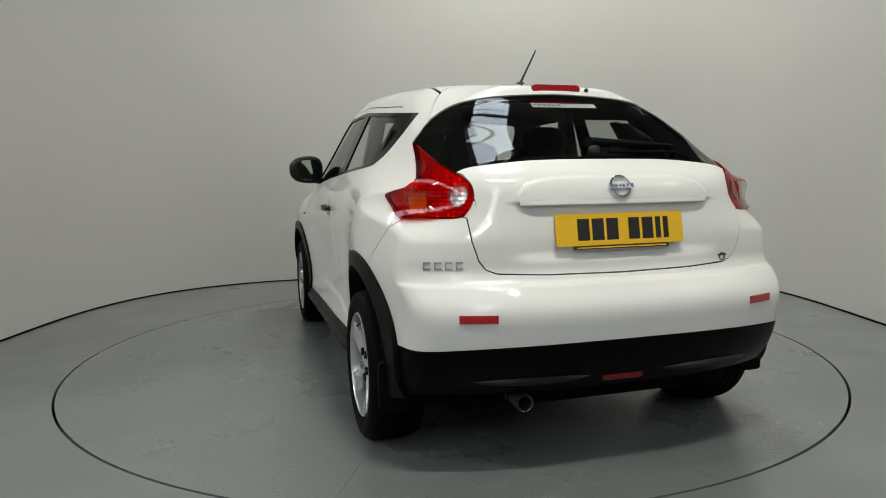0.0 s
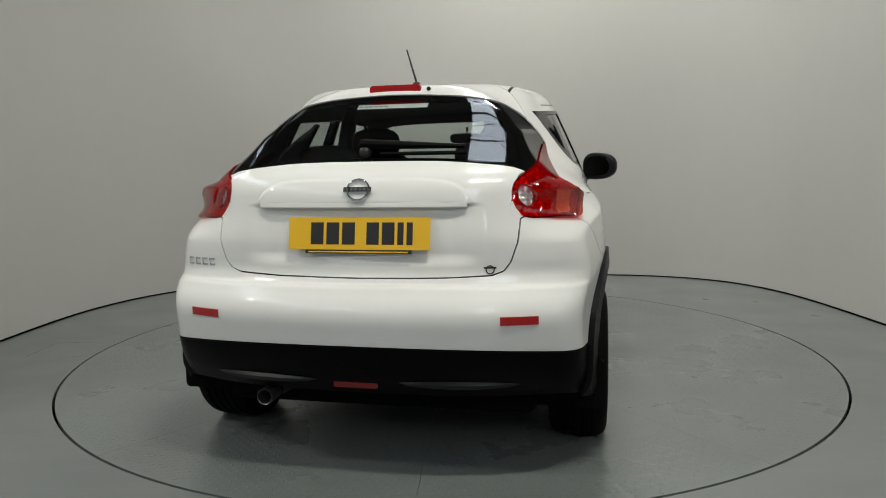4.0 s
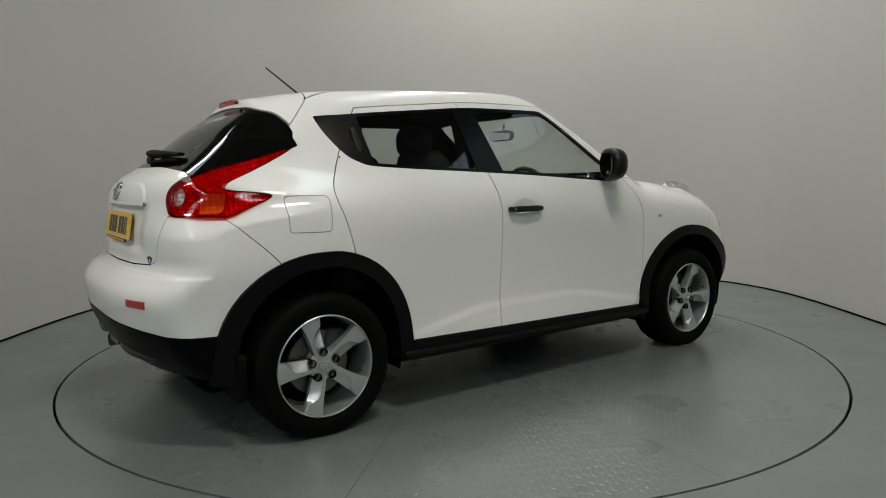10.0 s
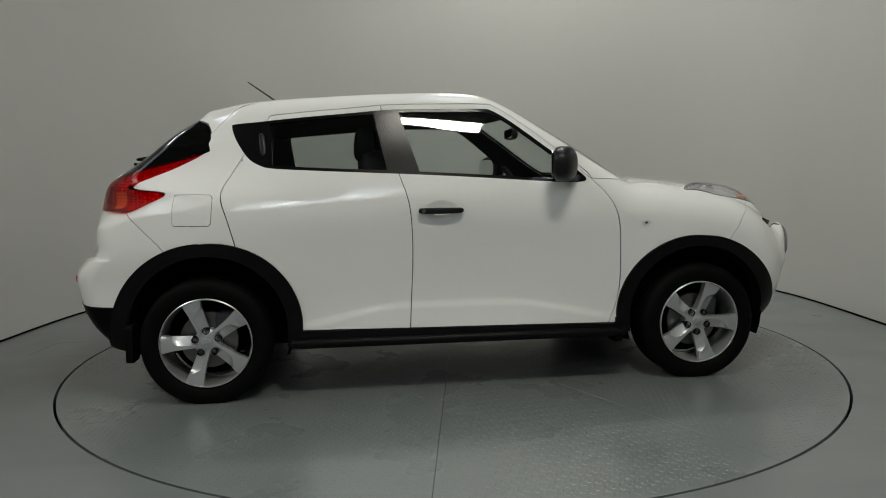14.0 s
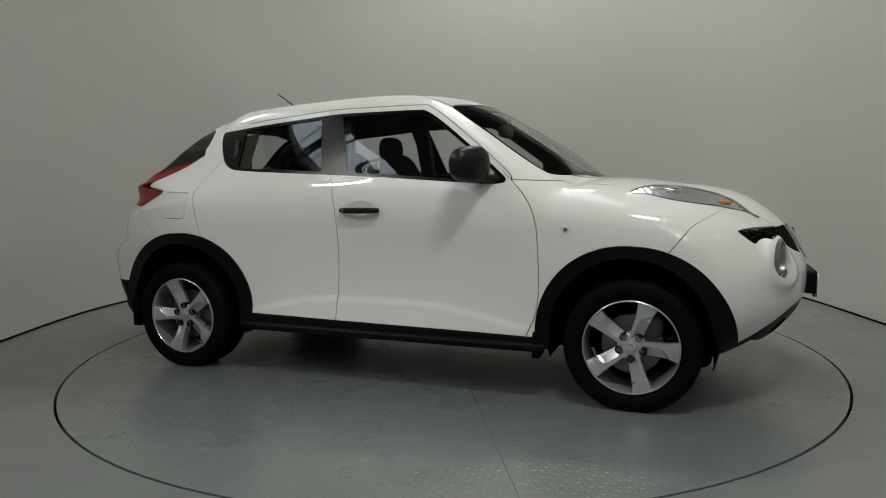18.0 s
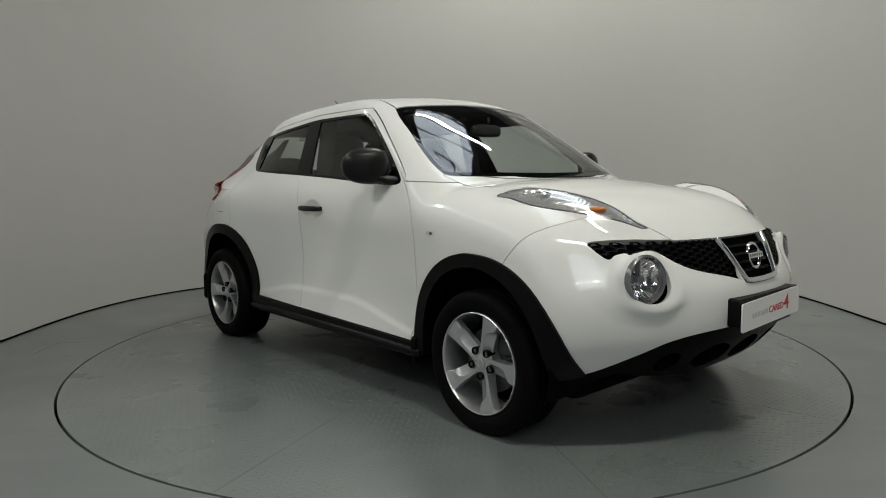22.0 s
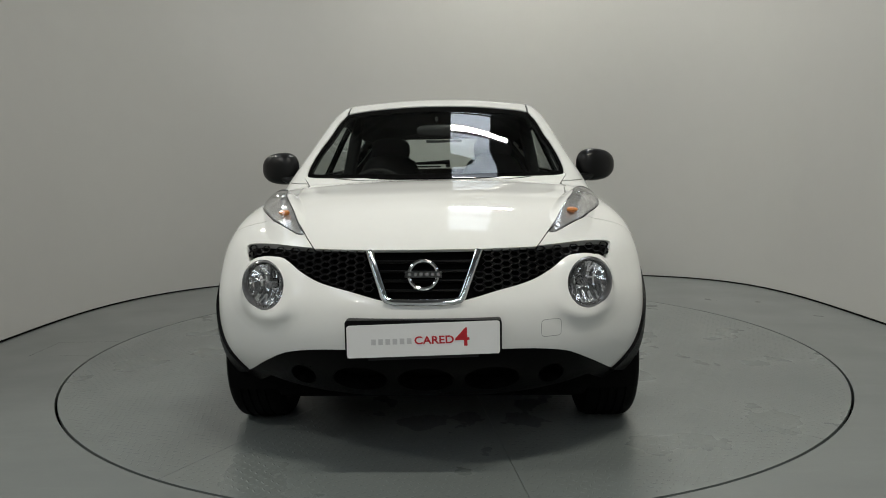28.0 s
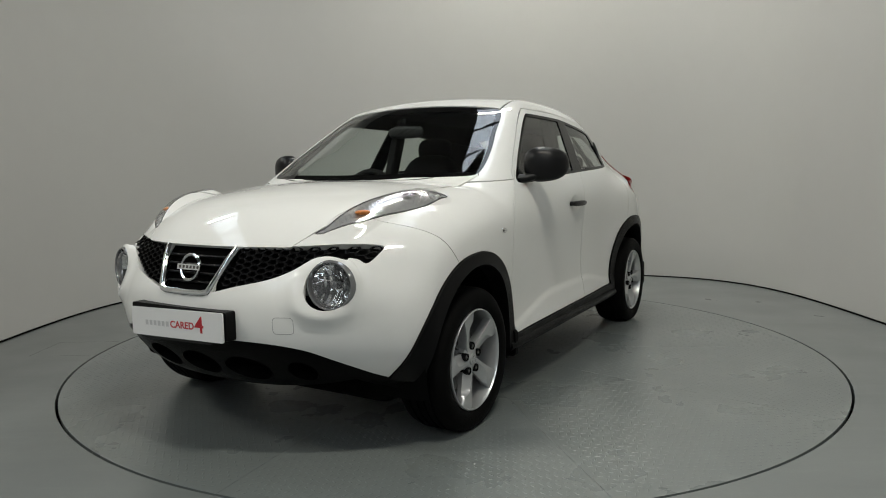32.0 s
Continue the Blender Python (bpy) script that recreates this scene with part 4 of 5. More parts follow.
        # tail lamp: red lens with clear and amber windows over a bright reflector
        own = cut(lamps, sgn)
        lamp = panel("tail_lamp", lamp_out(cut(own, flip(ROUND_LIGHT), flip(AMBER_LIGHT))), RED_LENS, "boomerang-shaped red tail lamp", 0.05)
        panel("reversing_light", lamp_out(cut(own, ROUND_LIGHT), 0.004), LENS, "round clear reversing light", 0.01, 0.0, lamp)
        panel("turn_light", lamp_out(cut(own, AMBER_LIGHT)), AMBER_LENS, "amber indicator window", 0.01, 0.0, lamp)
        back = cut(own, grow(LAMP, -0.004))
        sheet("reflector", rippled(lamp_out(cut(back, flip(ROUND_LIGHT), flip(AMBER_LIGHT)), -0.02), 0.003, 1.7), RED_DEEP, lamp, "faceted red lamp reflector")
        sheet("reversing_reflector", rippled(lamp_out(cut(back, ROUND_LIGHT), -0.022), 0.003, 1.5), LAMP_SILVER, lamp, "faceted silvery reflector")
        sheet("turn_reflector", rippled(lamp_out(cut(back, AMBER_LIGHT), -0.02), 0.003, 1.5), AMBER, lamp, "faceted amber reflector")
        # slanted front lamp
        own = cut(headlamps, sgn)
        lamp = panel("running_lamp", own, LENS, "clear slanted running lamp with amber indicator", 0.004, 0.003)
        panel("lamp_edge", cut(own, lambda v: -HEADLAMP(v) - 0.0025), BEZEL, "thin bright edge of the lamp", 0.004, 0.0002, lamp)
        sheet("reflector", fluted(moved(cut(own, grow(HEADLAMP, -0.0015)), lambda v: -np.minimum(0.024, 0.001 - 0.9 * HEADLAMP(v)))), LAMP_SILVER, lamp, "fluted silvery lamp reflector")
    # inner skin: trim and headlining behind every panel, open at the windows
    skin = cut(shell, flip(grow(SCREEN, -0.02)), flip(grow(DLO, -0.004)) , flip(grow(PANE_LIGHT, 0.008)), lambda v: v[:, 0] - 1.12, lambda v: -1.80 - v[:, 0], lambda v: 0.36 - v[:, 2], flip(grow(ARCH, 0.03)))
    v, n, f = moved(skin, -0.024)
    sheet("interior_trim", (v, -n, f[:, [0, 2, 1]]), TRIM, car, "dark grey cabin trim and headlining")
    pillar = cut(shell, lambda v: v[:, 0] + 0.96, lambda v: -1.46 - v[:, 0], lambda v: 1.06 - v[:, 2], lambda v: v[:, 2] - 1.40, lambda v: 0.40 - np.abs(v[:, 1]))
    for sgn in (left, right):
        panel("rear_pillar_trim", cut(pillar, sgn), TRIM, "thick dark trim inside the rear pillar", 0.01, -0.095)




build_body()
# ---- wheels ----
def wheel(x, sgn, spoke_angle):
    """Alloy wheel with five broad spokes; the tyre, nuts, cap and brake are its parts."""
    R, cz, out = 0.219, 0.301, 0.874

    def at(y):
        return sgn * (out - y)

    bm = turned([(R, at(0.0)), (R - 0.004, at(-0.003)), (R - 0.006, at(0.000)), (R - 0.009, at(0.010)), (R - 0.011, at(0.05)), (R - 0.016, at(0.13)), (R - 0.006, at(0.19)), (R, at(0.195)), (R + 0.001, at(0.1))], 72, "Y", closed=True)
    bmesh.ops.recalc_face_normals(bm, faces=bm.faces)
    bmesh.ops.translate(bm, verts=bm.verts, vec=(x, 0, cz))
    rim = part("wheel", bm, ALLOY, car, "silver five-spoke alloy wheel")
    for k in range(5):
        bm = bmesh.new()
        a = radians(spoke_angle + 72 * k)
        ca, sa = math.cos(a), math.sin(a)
        rows = []
        for r, w, face, deep, ridge in ((0.026, 0.026, 0.024, 0.05, -0.30), (0.058, 0.029, 0.022, 0.05, -0.34), (0.09, 0.031, 0.018, 0.046, -0.36), (0.120, 0.033, 0.014, 0.044, -0.30),
                                        (0.142, 0.035, 0.011, 0.043, -0.10), (0.158, 0.037, 0.009, 0.042, 0.40), (0.170, 0.039, 0.008, 0.04, 0.86), (0.190, 0.043, 0.006, 0.04, 0.93), (0.2105, 0.047, 0.004, 0.04, 0.94)):
            drop = 0.020 if ridge < 0.8 else 0.012
            row = []
            for u, d in ((-1.0, face + 0.012), (-0.94, face + 0.001), (-0.62, face), (ridge - 0.05, face), (ridge + 0.04, face + 0.003), (1.0, face + drop), (0.92, face + deep), (-0.92, face + deep)):
                t = sgn * (u * w - 0.008 * (r - 0.05) / 0.15)
                row.append(bm.verts.new((r * ca - t * sa, at(d), r * sa + t * ca)))
            rows.append(row)
        for p, q in zip(rows, rows[1:]):
            for i in range(8):
                j = (i + 1) % 8
                bm.faces.new((p[i], p[j], q[j], q[i]))
        bm.faces.new(rows[0])
        bm.faces.new(rows[-1])
        bmesh.ops.recalc_face_normals(bm, faces=bm.faces)
        bmesh.ops.translate(bm, verts=bm.verts, vec=(x, 0, cz))
        part("spoke", bm, ALLOY, rim, "broad silver wheel spoke")
    # tyre: flat tread with grooves, soft shoulders
    prof = [(R - 0.006, 0.016), (R + 0.004, 0.004), (R + 0.022, -0.006), (R + 0.048, -0.010), (R + 0.068, -0.006), (R + 0.083, 0.006), (R + 0.090, 0.018), (R + 0.0925, 0.03)]
    for g in (0.055, 0.09, 0.125, 0.16):
        prof += [(R + 0.094, g - 0.007), (R + 0.087, g - 0.005), (R + 0.087, g + 0.003), (R + 0.094, g + 0.005)]
    prof += [(R + 0.0925, 0.185), (R + 0.083, 0.208), (R + 0.048, 0.222), (R + 0.004, 0.212), (R - 0.006, 0.2)]
    bm = turned([(r, at(d)) for r, d in prof], 80, "Y", closed=True)
    bmesh.ops.translate(bm, verts=bm.verts, vec=(x, 0, cz))
    for v in bm.verts:
        v.co.z = max(v.co.z, 0.0015)
    part("tyre", bm, RUBBER, rim, "black treaded rubber tyre")
    bm = turned([(0.03, at(0.022)), (0.05, at(0.026)), (0.064, at(0.034)), (0.066, at(0.08)), (0.03, at(0.085))], 40, "Y", (x, 0, cz))
    part("hub", bm, ALLOY, rim, "silver wheel hub")
    bm = turned([(0.0015, at(0.012)), (0.016, at(0.0125)), (0.025, at(0.015)), (0.028, at(0.024))], 28, "Y", (x, 0, cz))
    cap = part("centre_cap", bm, ALLOY, rim, "silver centre cap with raised emblem")
    bm = turned([(0.013, at(0.012)), (0.0135, at(0.0095)), (0.0165, at(0.0095)), (0.017, at(0.012))], 24, "Y", (x, 0, cz), closed=True)
    bm_box(bm, (x - 0.02, at(0.0105) - 0.0015, cz - 0.004), (x + 0.02, at(0.0105) + 0.0015, cz + 0.004))
    part("emblem", bm, CHROME, cap, "small round chrome emblem")
    for k in range(5):
        a = radians(spoke_angle + 14 * sgn + 72 * k)
        c = (x + 0.057 * math.cos(a), 0, cz + 0.057 * math.sin(a))
        # black collar: the shade in the nut hole, put into its colour
        bm = turned([(0.0135, at(0.030)), (0.0135, at(0.0165)), (0.0165, at(0.0165)), (0.0175, at(0.021)), (0.0175, at(0.06))], 20, "Y", c, closed=True)
        part("nut_recess", bm, SATIN_BLACK, rim, "black collar in place of the shade round a wheel nut")
        bm = turned([(0.0015, at(0.0175)), (0.0065, at(0.018)), (0.0085, at(0.0205)), (0.0085, at(0.034))], 6, "Y", c)
        part("wheel_nut", bm, STEEL, rim, "dull steel wheel nut")
    bm = turned([(0.05, at(0.085)), (0.138, at(0.085)), (0.14, at(0.087)), (0.14, at(0.107)), (0.138, at(0.109)), (0.05, at(0.109))], 56, "Y", (x, 0, cz))
    part("brake_disc", bm, STEEL, rim, "dull steel brake disc")
    bm = blob((x + 0.085, at(0.10), cz + 0.085), (0.055, 0.035, 0.055), 3)
    part("brake_caliper", bm, STEEL_DARK, rim, "dark brake caliper")
    bm = turned([(0.19, at(0.17)), (0.02, at(0.16)), (0.02, at(0.155)), (0.192, at(0.165))], 40, "Y", (x, 0, cz))
    part("backing_plate", bm, DARK, rim, "dark brake backing plate")
    a = radians(spoke_angle - 50)
    bm = pipe([(x + 0.185 * math.cos(a), at(0.03), cz + 0.185 * math.sin(a)), (x + 0.168 * math.cos(a), at(0.005), cz + 0.168 * math.sin(a))], 0.004, 8)
    part("valve", bm, INK, rim, "short rubber tyre valve")


for wx, ang in ((-1.265, 34), (1.265, 67)):
    for s in (-1, 1):
        wheel(wx, s, ang if s < 0 else 180 - ang - 36)


def wells():
    """Dark liners over the wheels, floor pan and the pipes beneath."""
    for cx, cz, r in ((-1.252, 0.35, 0.40), (1.252, 0.345, 0.395)):
        for s in (-1, 1):
            bm = bmesh.new()
            rows = []
            for i in range(25):
                a = radians(-20 + 220 * i / 24)
                rows.append([bm.verts.new((cx + q * math.cos(a), s * y, cz + q * math.sin(a))) for y, q in ((0.845, r - 0.012), (0.80, r), (0.56, r), (0.52, 0.05))])
            for p, q in zip(rows, rows[1:]):
                for k in range(3):
                    bm.faces.new((p[k], p[k + 1], q[k + 1], q[k]))
            part("wheel_arch_liner", bm, DARK, car, "dark wheel arch liner")
    bm = box((-1.72, -0.60, 0.215), (1.50, 0.60, 0.30), 0.03)
    part("floor_pan", bm, DARK, car, "dark underbody floor pan")
    bm = box((1.10, -0.66, 0.165), (1.62, 0.66, 0.30), 0.06, 3)
    part("front_undertray", bm, DARK, car, "black undertray behind the front bumper")
    bm = box((-1.70, -0.62, 0.19), (-1.20, 0.62, 0.30), 0.05, 3)
    part("rear_undertray", bm, DARK, car, "black shield under the rear")
    bm = box((-0.80, -0.80, 0.235), (0.80, 0.80, 0.33), 0.03)
    part("sill_box", bm, DARK, car, "dark inner sill structure")
    bm = blob((-1.58, 0.28, 0.33), (0.13, 0.28, 0.06), 3)
    part("silencer", bm, DARK, car, "dark exhaust silencer box")
    bm = turned([(0.030, -1.885), (0.032, -1.88), (0.030, -1.75), (0.026, -1.75), (0.0275, -1.883)], 32, "X", (0, 0.384, 0.273), closed=True)
    pipe([(-1.76, 0.384, 0.273), (-1.66, 0.35, 0.28)], 0.03, 16, bm=bm)
    tail = part("exhaust_tip", bm, STEEL, car, "round steel exhaust tailpipe")
    # near-black disc set back inside the tailpipe
    bm = turned([(0.001, -1.80), (0.031, -1.80), (0.031, -1.79), (0.001, -1.79)], 24, "X", (0, 0.384, 0.273))
    part("pipe_bore", bm, DARK, tail, "dark disc closing the pipe bore")
    bm = pipe([(1.0, -0.52, 0.25), (-1.4, -0.5, 0.25)], 0.025, 10)
    part("exhaust_pipe", bm, STEEL_DARK, car, "dark exhaust pipe")
    for s in (-1, 1):
        bm = pipe([(-0.86, s * 0.826, 0.272), (-0.8, s * 0.836, 0.272), (0.8, s * 0.836, 0.266), (0.86, s * 0.826, 0.266)], 0.040, 14, flat=0.7)
        part("sill_edge", bm, CLADDING, car, "rounded black lower edge of the sill")
        for mx, z0, z1 in ((-1.60, 0.215, 0.40), (0.845, 0.21, 0.34)):
            w = 0.07 if mx < 0 else 0.06
            bm = slab(rounded(0.13, z1 - z0, 0.02, 4, 0, (z0 + z1) / 2), lambda u, v, d: Vector((mx - d - 0.10 * (0.46 - v) * 0.3, s * (0.81 + u * 0.85), v)), 0.032)
            part("mud_flap", bm, RUBBER, car, "black rubber mud flap")


wells()


# ---- fittings on the body ----
def mirror(sgn):
    q = 0.508

    def shape(p):
        if p.x < -0.5:
            p.x = -0.5 - (abs(p.x) - 0.5) * 0.15
        p.z *= 1.0 - 0.12 * p.y * sgn
        p.x *= 1.0 - 0.18 * max(0, p.y * sgn)
        return p

    swing = Matrix.Translation((q, sgn * 0.885, 0)) @ Matrix.Rotation(radians(27 * sgn), 4, "Z") @ Matrix.Translation((-q, -sgn * 0.885, 0))
    bm = blob((q, sgn * 0.889, 1.143), (0.070, 0.116, 0.088), 2.6, 32, 20, shape)
    bm.transform(swing)
    m = part("door_mirror", bm, MATT_BLACK, car, "matt black rounded door mirror")
    bm = slab(rounded(0.170, 0.125, 0.05, 6), lambda u, v, d: Vector((q - 0.042 - d, sgn * 0.889 + u, 1.143 + v)), 0.003)
    bm.transform(swing)
    part("mirror_glass", bm, MIRROR, m, "rounded mirror glass")
    bm = pipe([(0.545, sgn * 0.85, 1.090), (0.575, sgn * 0.80, 1.072), (0.605, sgn * 0.762, 1.070)], 0.040, 16, flat=0.6)
    part("mirror_foot", bm, MATT_BLACK, m, "black mirror foot on the door corner")


def handles():
    for s in (-1, 1):
        p, n = side_at(-0.105, 0.918, s)
        bm = blob((p.x - 0.003, p.y + s * 0.034, p.z), (0.113, 0.012, 0.0155), 4, 28, 12, lambda w: Vector((w.x, w.y - 0.5 * s * w.x * w.x, w.z)))
        h = part("door_handle", bm, MATT_BLACK, car, "black plastic pull handle on the front door")
        for dx in (-0.095, 0.088):
            part("handle_mount", blob((p.x + dx, p.y + s * 0.016, p.z), (0.02, 0.020, 0.014), 3), MATT_BLACK, h)
        bm = turned([(0.009, s * 0.0), (0.009, s * 0.003), (0.0015, s * 0.003)], 16, "Y", (p.x - 0.092, p.y + s * 0.040, p.z))
        part("lock_barrel", bm, STEEL, h, "small steel lock barrel")
        # sunk handle of the rear door, in the black window corner
        p, n = side_at(-0.985, 1.255, s)
        bm = blob((p.x, p.y + s * 0.002, p.z), (0.016, 0.008, 0.062), 3, 16, 12, lambda w: Vector((w.x - 0.5 * w.z, w.y - s * 0.0 - 3.2 * s * w.z, w.z)))
        part("rear_door_handle", bm, MATT_BLACK, car, "upright black handle sunk in the window corner")
        # side repeater
        p, n = side_at(0.964, 0.836, s)
        bm = blob((p.x, p.y + s * 0.003, p.z), (0.027, 0.008, 0.012), 2.2, 20, 10)
        rep = part("side_repeater", bm, LENS, car, "small clear oval side repeater")
        part("repeater_bulb", blob((p.x, p.y + s * 0.003, p.z), (0.009, 0.005, 0.006), 2), STEEL, rep, "small silvery bulb")


def aerial():
    p, n = on_body((-0.955, 0, 1.9), (0, 0, -1))
    bm = blob((p.x, 0, p.z + 0.006), (0.032, 0.018, 0.014), 2.2)
    a = part("aerial", bm, INK, car, "short black roof aerial")
    part("mast", pipe([(p.x, 0, p.z + 0.01), (-1.135, 0, 1.656)], 0.006, 8, taper=0.6), INK, a, "thin black mast")


def rear_fittings():
    # high brake lamp in the spoiler's edge
    p, n = back_at(0, 1.458)
    bm = slab(rounded(0.225, 0.036, 0.016, 5), lambda u, v, d: Vector((p.x + 0.012 - d + 0.06 * u * u, u, 1.457 + v)), 0.020)
    part("high_brake_lamp", bm, RED, car, "long red high-level brake lamp")
    part("washer_nozzle", blob((p.x - 0.006, -0.145, 1.455), (0.010, 0.009, 0.009), 2), INK, car, "small black washer nozzle")
    # number plate with a bar in place of the number

    def plate(u, v, d):
        return Vector((-1.873 + 0.17 * v - d, u, 0.8905 + v))

    bm = slab(rounded(0.525, 0.114, 0.008, 3), plate, 0.006)
    pl = part("number_plate", bm, YELLOW, car, "yellow rear number plate with black bars")
    x0 = -0.178
    for w in (0.048, 0.048, 0.048, None, 0.046, 0.046, 0.022, 0.022):
        if w is None:
            x0 += 0.032
            continue
        bm = slab([(-(x0 + e * w), v) for e, v in ((0, -0.039), (1, -0.039), (1, 0.039), (0, 0.039))], lambda u, v, d: plate(u, v, 0.006 + d), 0.0006)
        part("bar", bm, INK, pl)
        x0 += w + 0.011
    bm = slab([(-0.197, -0.071), (0.197, -0.071), (0.197, -0.0575), (-0.197, -0.0575)], lambda u, v, d: plate(u, v, d), 0.007)
    part("plate_strip", bm, INK, pl, "black strip below the plate")
    bm = slab([(-0.185, -0.067), (0.185, -0.067), (0.185, -0.0625), (-0.185, -0.0625)], lambda u, v, d: plate(u, v, 0.007 + d), 0.0006)
    part("strip_print", bm, YELLOW, pl, "thin line of print")
    # grip lip over the plate
    bm = bmesh.new()
    rows = []
    for i in range(61):
        y = -0.388 + 0.776 * i / 60
        p, n = back_at(y, 1.004)
        k = 0.004 * min(1.0, (0.389 - abs(y)) / 0.05) ** 0.5
        rows.append([bm.verts.new((p.x + dx, y, z)) for dx, z in ((0.020, 0.980), (-k * 0.6, 0.981), (-k, 0.9835), (-k * 0.9, 0.987), (-k * 0.45, 0.995), (0.001, 1.006))])
    for a, b in zip(rows, rows[1:]):
        for j in range(5):
            bm.faces.new((a[j], a[j + 1], b[j + 1], b[j]))
    bmesh.ops.recalc_face_normals(bm, faces=bm.faces)
    part("tailgate_lip", bm, WHITE, car, "white finger lip above the plate")
    emblem("rear_emblem", *back_at(0, 1.042), 0.044)
    # name badges as bars
    for i in range(4):
        y = 0.715 - 0.036 * i
        p, n = back_at(y, 0.776)
        bm = bmesh.new()
        for dz in (-0.011, 0.011):
            bm_box(bm, (-0.002, -0.013, dz - 0.0035), (0.003, 0.013, dz + 0.0035))
        bm_box(bm, (-0.002, -0.013, -0.013), (0.003, -0.008, 0.013))
        bm.transform(Matrix.Translation(p) @ n.to_track_quat("X", "Z").to_matrix().to_4x4())
        part("model_badge", bm, CHROME, car, "small chrome badge bars")
    p, n = back_at(-0.468, 0.763)
    bm = turned([(0.012, 0.0), (0.012, 0.003), (0.016, 0.003), (0.016, 0.0)], 20, "X", closed=True)
    bm_box(bm, (0.0, -0.022, 0.004), (0.003, 0.022, 0.010))
    bm.transform(Matrix.Translation(p) @ n.to_track_quat("X", "Z").to_matrix().to_4x4())
    part("dealer_badge", bm, INK, car, "small dark badge on the tailgate corner")
    # reflectors and rear fog lamp
    for s in (-1, 1):
        bm = bmesh.new()
        rows = []
        for i in range(9):
            y = 0.515 + 0.126 * i / 8
            p, n = back_at(s * y, 0.604)
            rows.append([bm.verts.new((p.x + dx, s * y, z)) for dx, z in ((0.006, 0.589), (-0.004, 0.590), (-0.004, 0.618), (0.006, 0.619))])
        for a, b in zip(rows, rows[1:]):
            for j in range(3):
                bm.faces.new((a[j], a[j + 1], b[j + 1], b[j]))
        bm.faces.new(rows[0])
        bm.faces.new(rows[-1])
        bmesh.ops.recalc_face_normals(bm, faces=bm.faces)
        part("reflector_strip", bm, RED, car, "long red reflector set in the bumper")
        bm = bmesh.new()
        rows = []
        for i in range(13):
            y = 0.15 + 0.43 * i / 12
            k = math.sin(math.pi * i / 12) ** 0.5
            p, n = back_at(s * y, 0.37)
            rows.append([bm.verts.new((p.x + dx, s * y, 0.366 + z * k)) for dx, z in ((0.012, -0.022), (-0.012 * k, -0.014), (-0.016 * k, 0.0), (-0.008 * k, 0.012), (0.012, 0.016))])
        for a, b in zip(rows, rows[1:]):
            for j in range(4):
                bm.faces.new((a[j], a[j + 1], b[j + 1], b[j]))
        bmesh.ops.recalc_face_normals(bm, faces=bm.faces)
        part("skirt_ridge", bm, GREY_PLASTIC, car, "smooth ridge in the lower bumper")
    p, n = back_at(0.005, 0.36)
    bm = slab(rounded(0.165, 0.034, 0.008, 4), lambda u, v, d: Vector((p.x - d + 0.010, 0.010 + u, 0.356 + v)), 0.012)
    part("rear_fog_lamp", bm, RED_DARK, car, "red rear fog lamp")
    # wiper
    p, n = back_at(0.02, 1.172)
    bm = blob(p + n * 0.012, (0.020, 0.022, 0.020), 2.5)
    w = part("rear_wiper", bm, INK, car, "black rear window wiper")
    pts = []
    for i in range(11):
        y = 0.035 - 0.385 * i / 10
        q, n = back_at(y, 1.192 - 0.006 * i / 10)
        pts.append(q + n * (0.026 - 0.010 * i / 10))
    part("wiper_arm", pipe(pts, 0.040, 12, taper=0.4, flat=0.5), RUBBER, w, "broad black wiper arm")
    pts = []
    for i in range(7):
        q, n = back_at(-0.04 - 0.32 * i / 6, 1.168)
        pts.append(q + n * 0.008)
    part("wiper_blade", pipe(pts, 0.008, 6), RUBBER, w, "rubber wiper blade")
    # window sticker
    bm = bmesh.new()
    rows = []
    for i in range(9):
        y = 0.145 - 0.30 * i / 8
        rows.append([])
        for z in (1.377, 1.397):
            q, n = back_at(y, z)
            rows[-1].append(bm.verts.new(q - n * 0.008))
    for a, b in zip(rows, rows[1:]):
        bm.faces.new((a[0], a[1], b[1], b[0]))
    st = part("window_sticker", bm, PLATE_WHITE, car, "white sticker strip inside the rear window")
    for i in range(6):
        y = 0.132 - 0.022 * i
        bm = bmesh.new()
        q, n = back_at(y, 1.387)
        bm_box(bm, (-0.0004, -0.0075, -0.0045), (0.0006, 0.0075, 0.0045))
        bm.transform(Matrix.Translation(q - n * 0.0068) @ n.to_track_quat("X", "Z").to_matrix().to_4x4())
        part("sticker_bar", bm, GREY_INK, st)


def emblem(name, p, n, r):
    """A ring with a bar across it."""
    bm = turned([(r * 0.78, 0.0), (r * 0.80, 0.007), (r * 0.90, 0.010), (r, 0.007), (r * 1.02, 0.0)], 40, "X", closed=True)
    bm_box(bm, (0.003, -r * 1.16, -r * 0.20), (0.013, r * 1.16, r * 0.20))
    bm.transform(Matrix.Translation(p) @ n.to_track_quat("X", "Z").to_matrix().to_4x4())
    e = part(name, bm, CHROME, car, "round chrome ring emblem with a bar")
    bm = bmesh.new()
    for i in range(6):
        y = -r * 0.95 + i * r * 0.36
        bm_box(bm, (0.0125, y, -r * 0.10), (0.0134, y + r * 0.2, r * 0.10))
    bm.transform(Matrix.Translation(p) @ n.to_track_quat("X", "Z").to_matrix().to_4x4())
    part("emblem_bars", bm, STEEL, e)
    return e


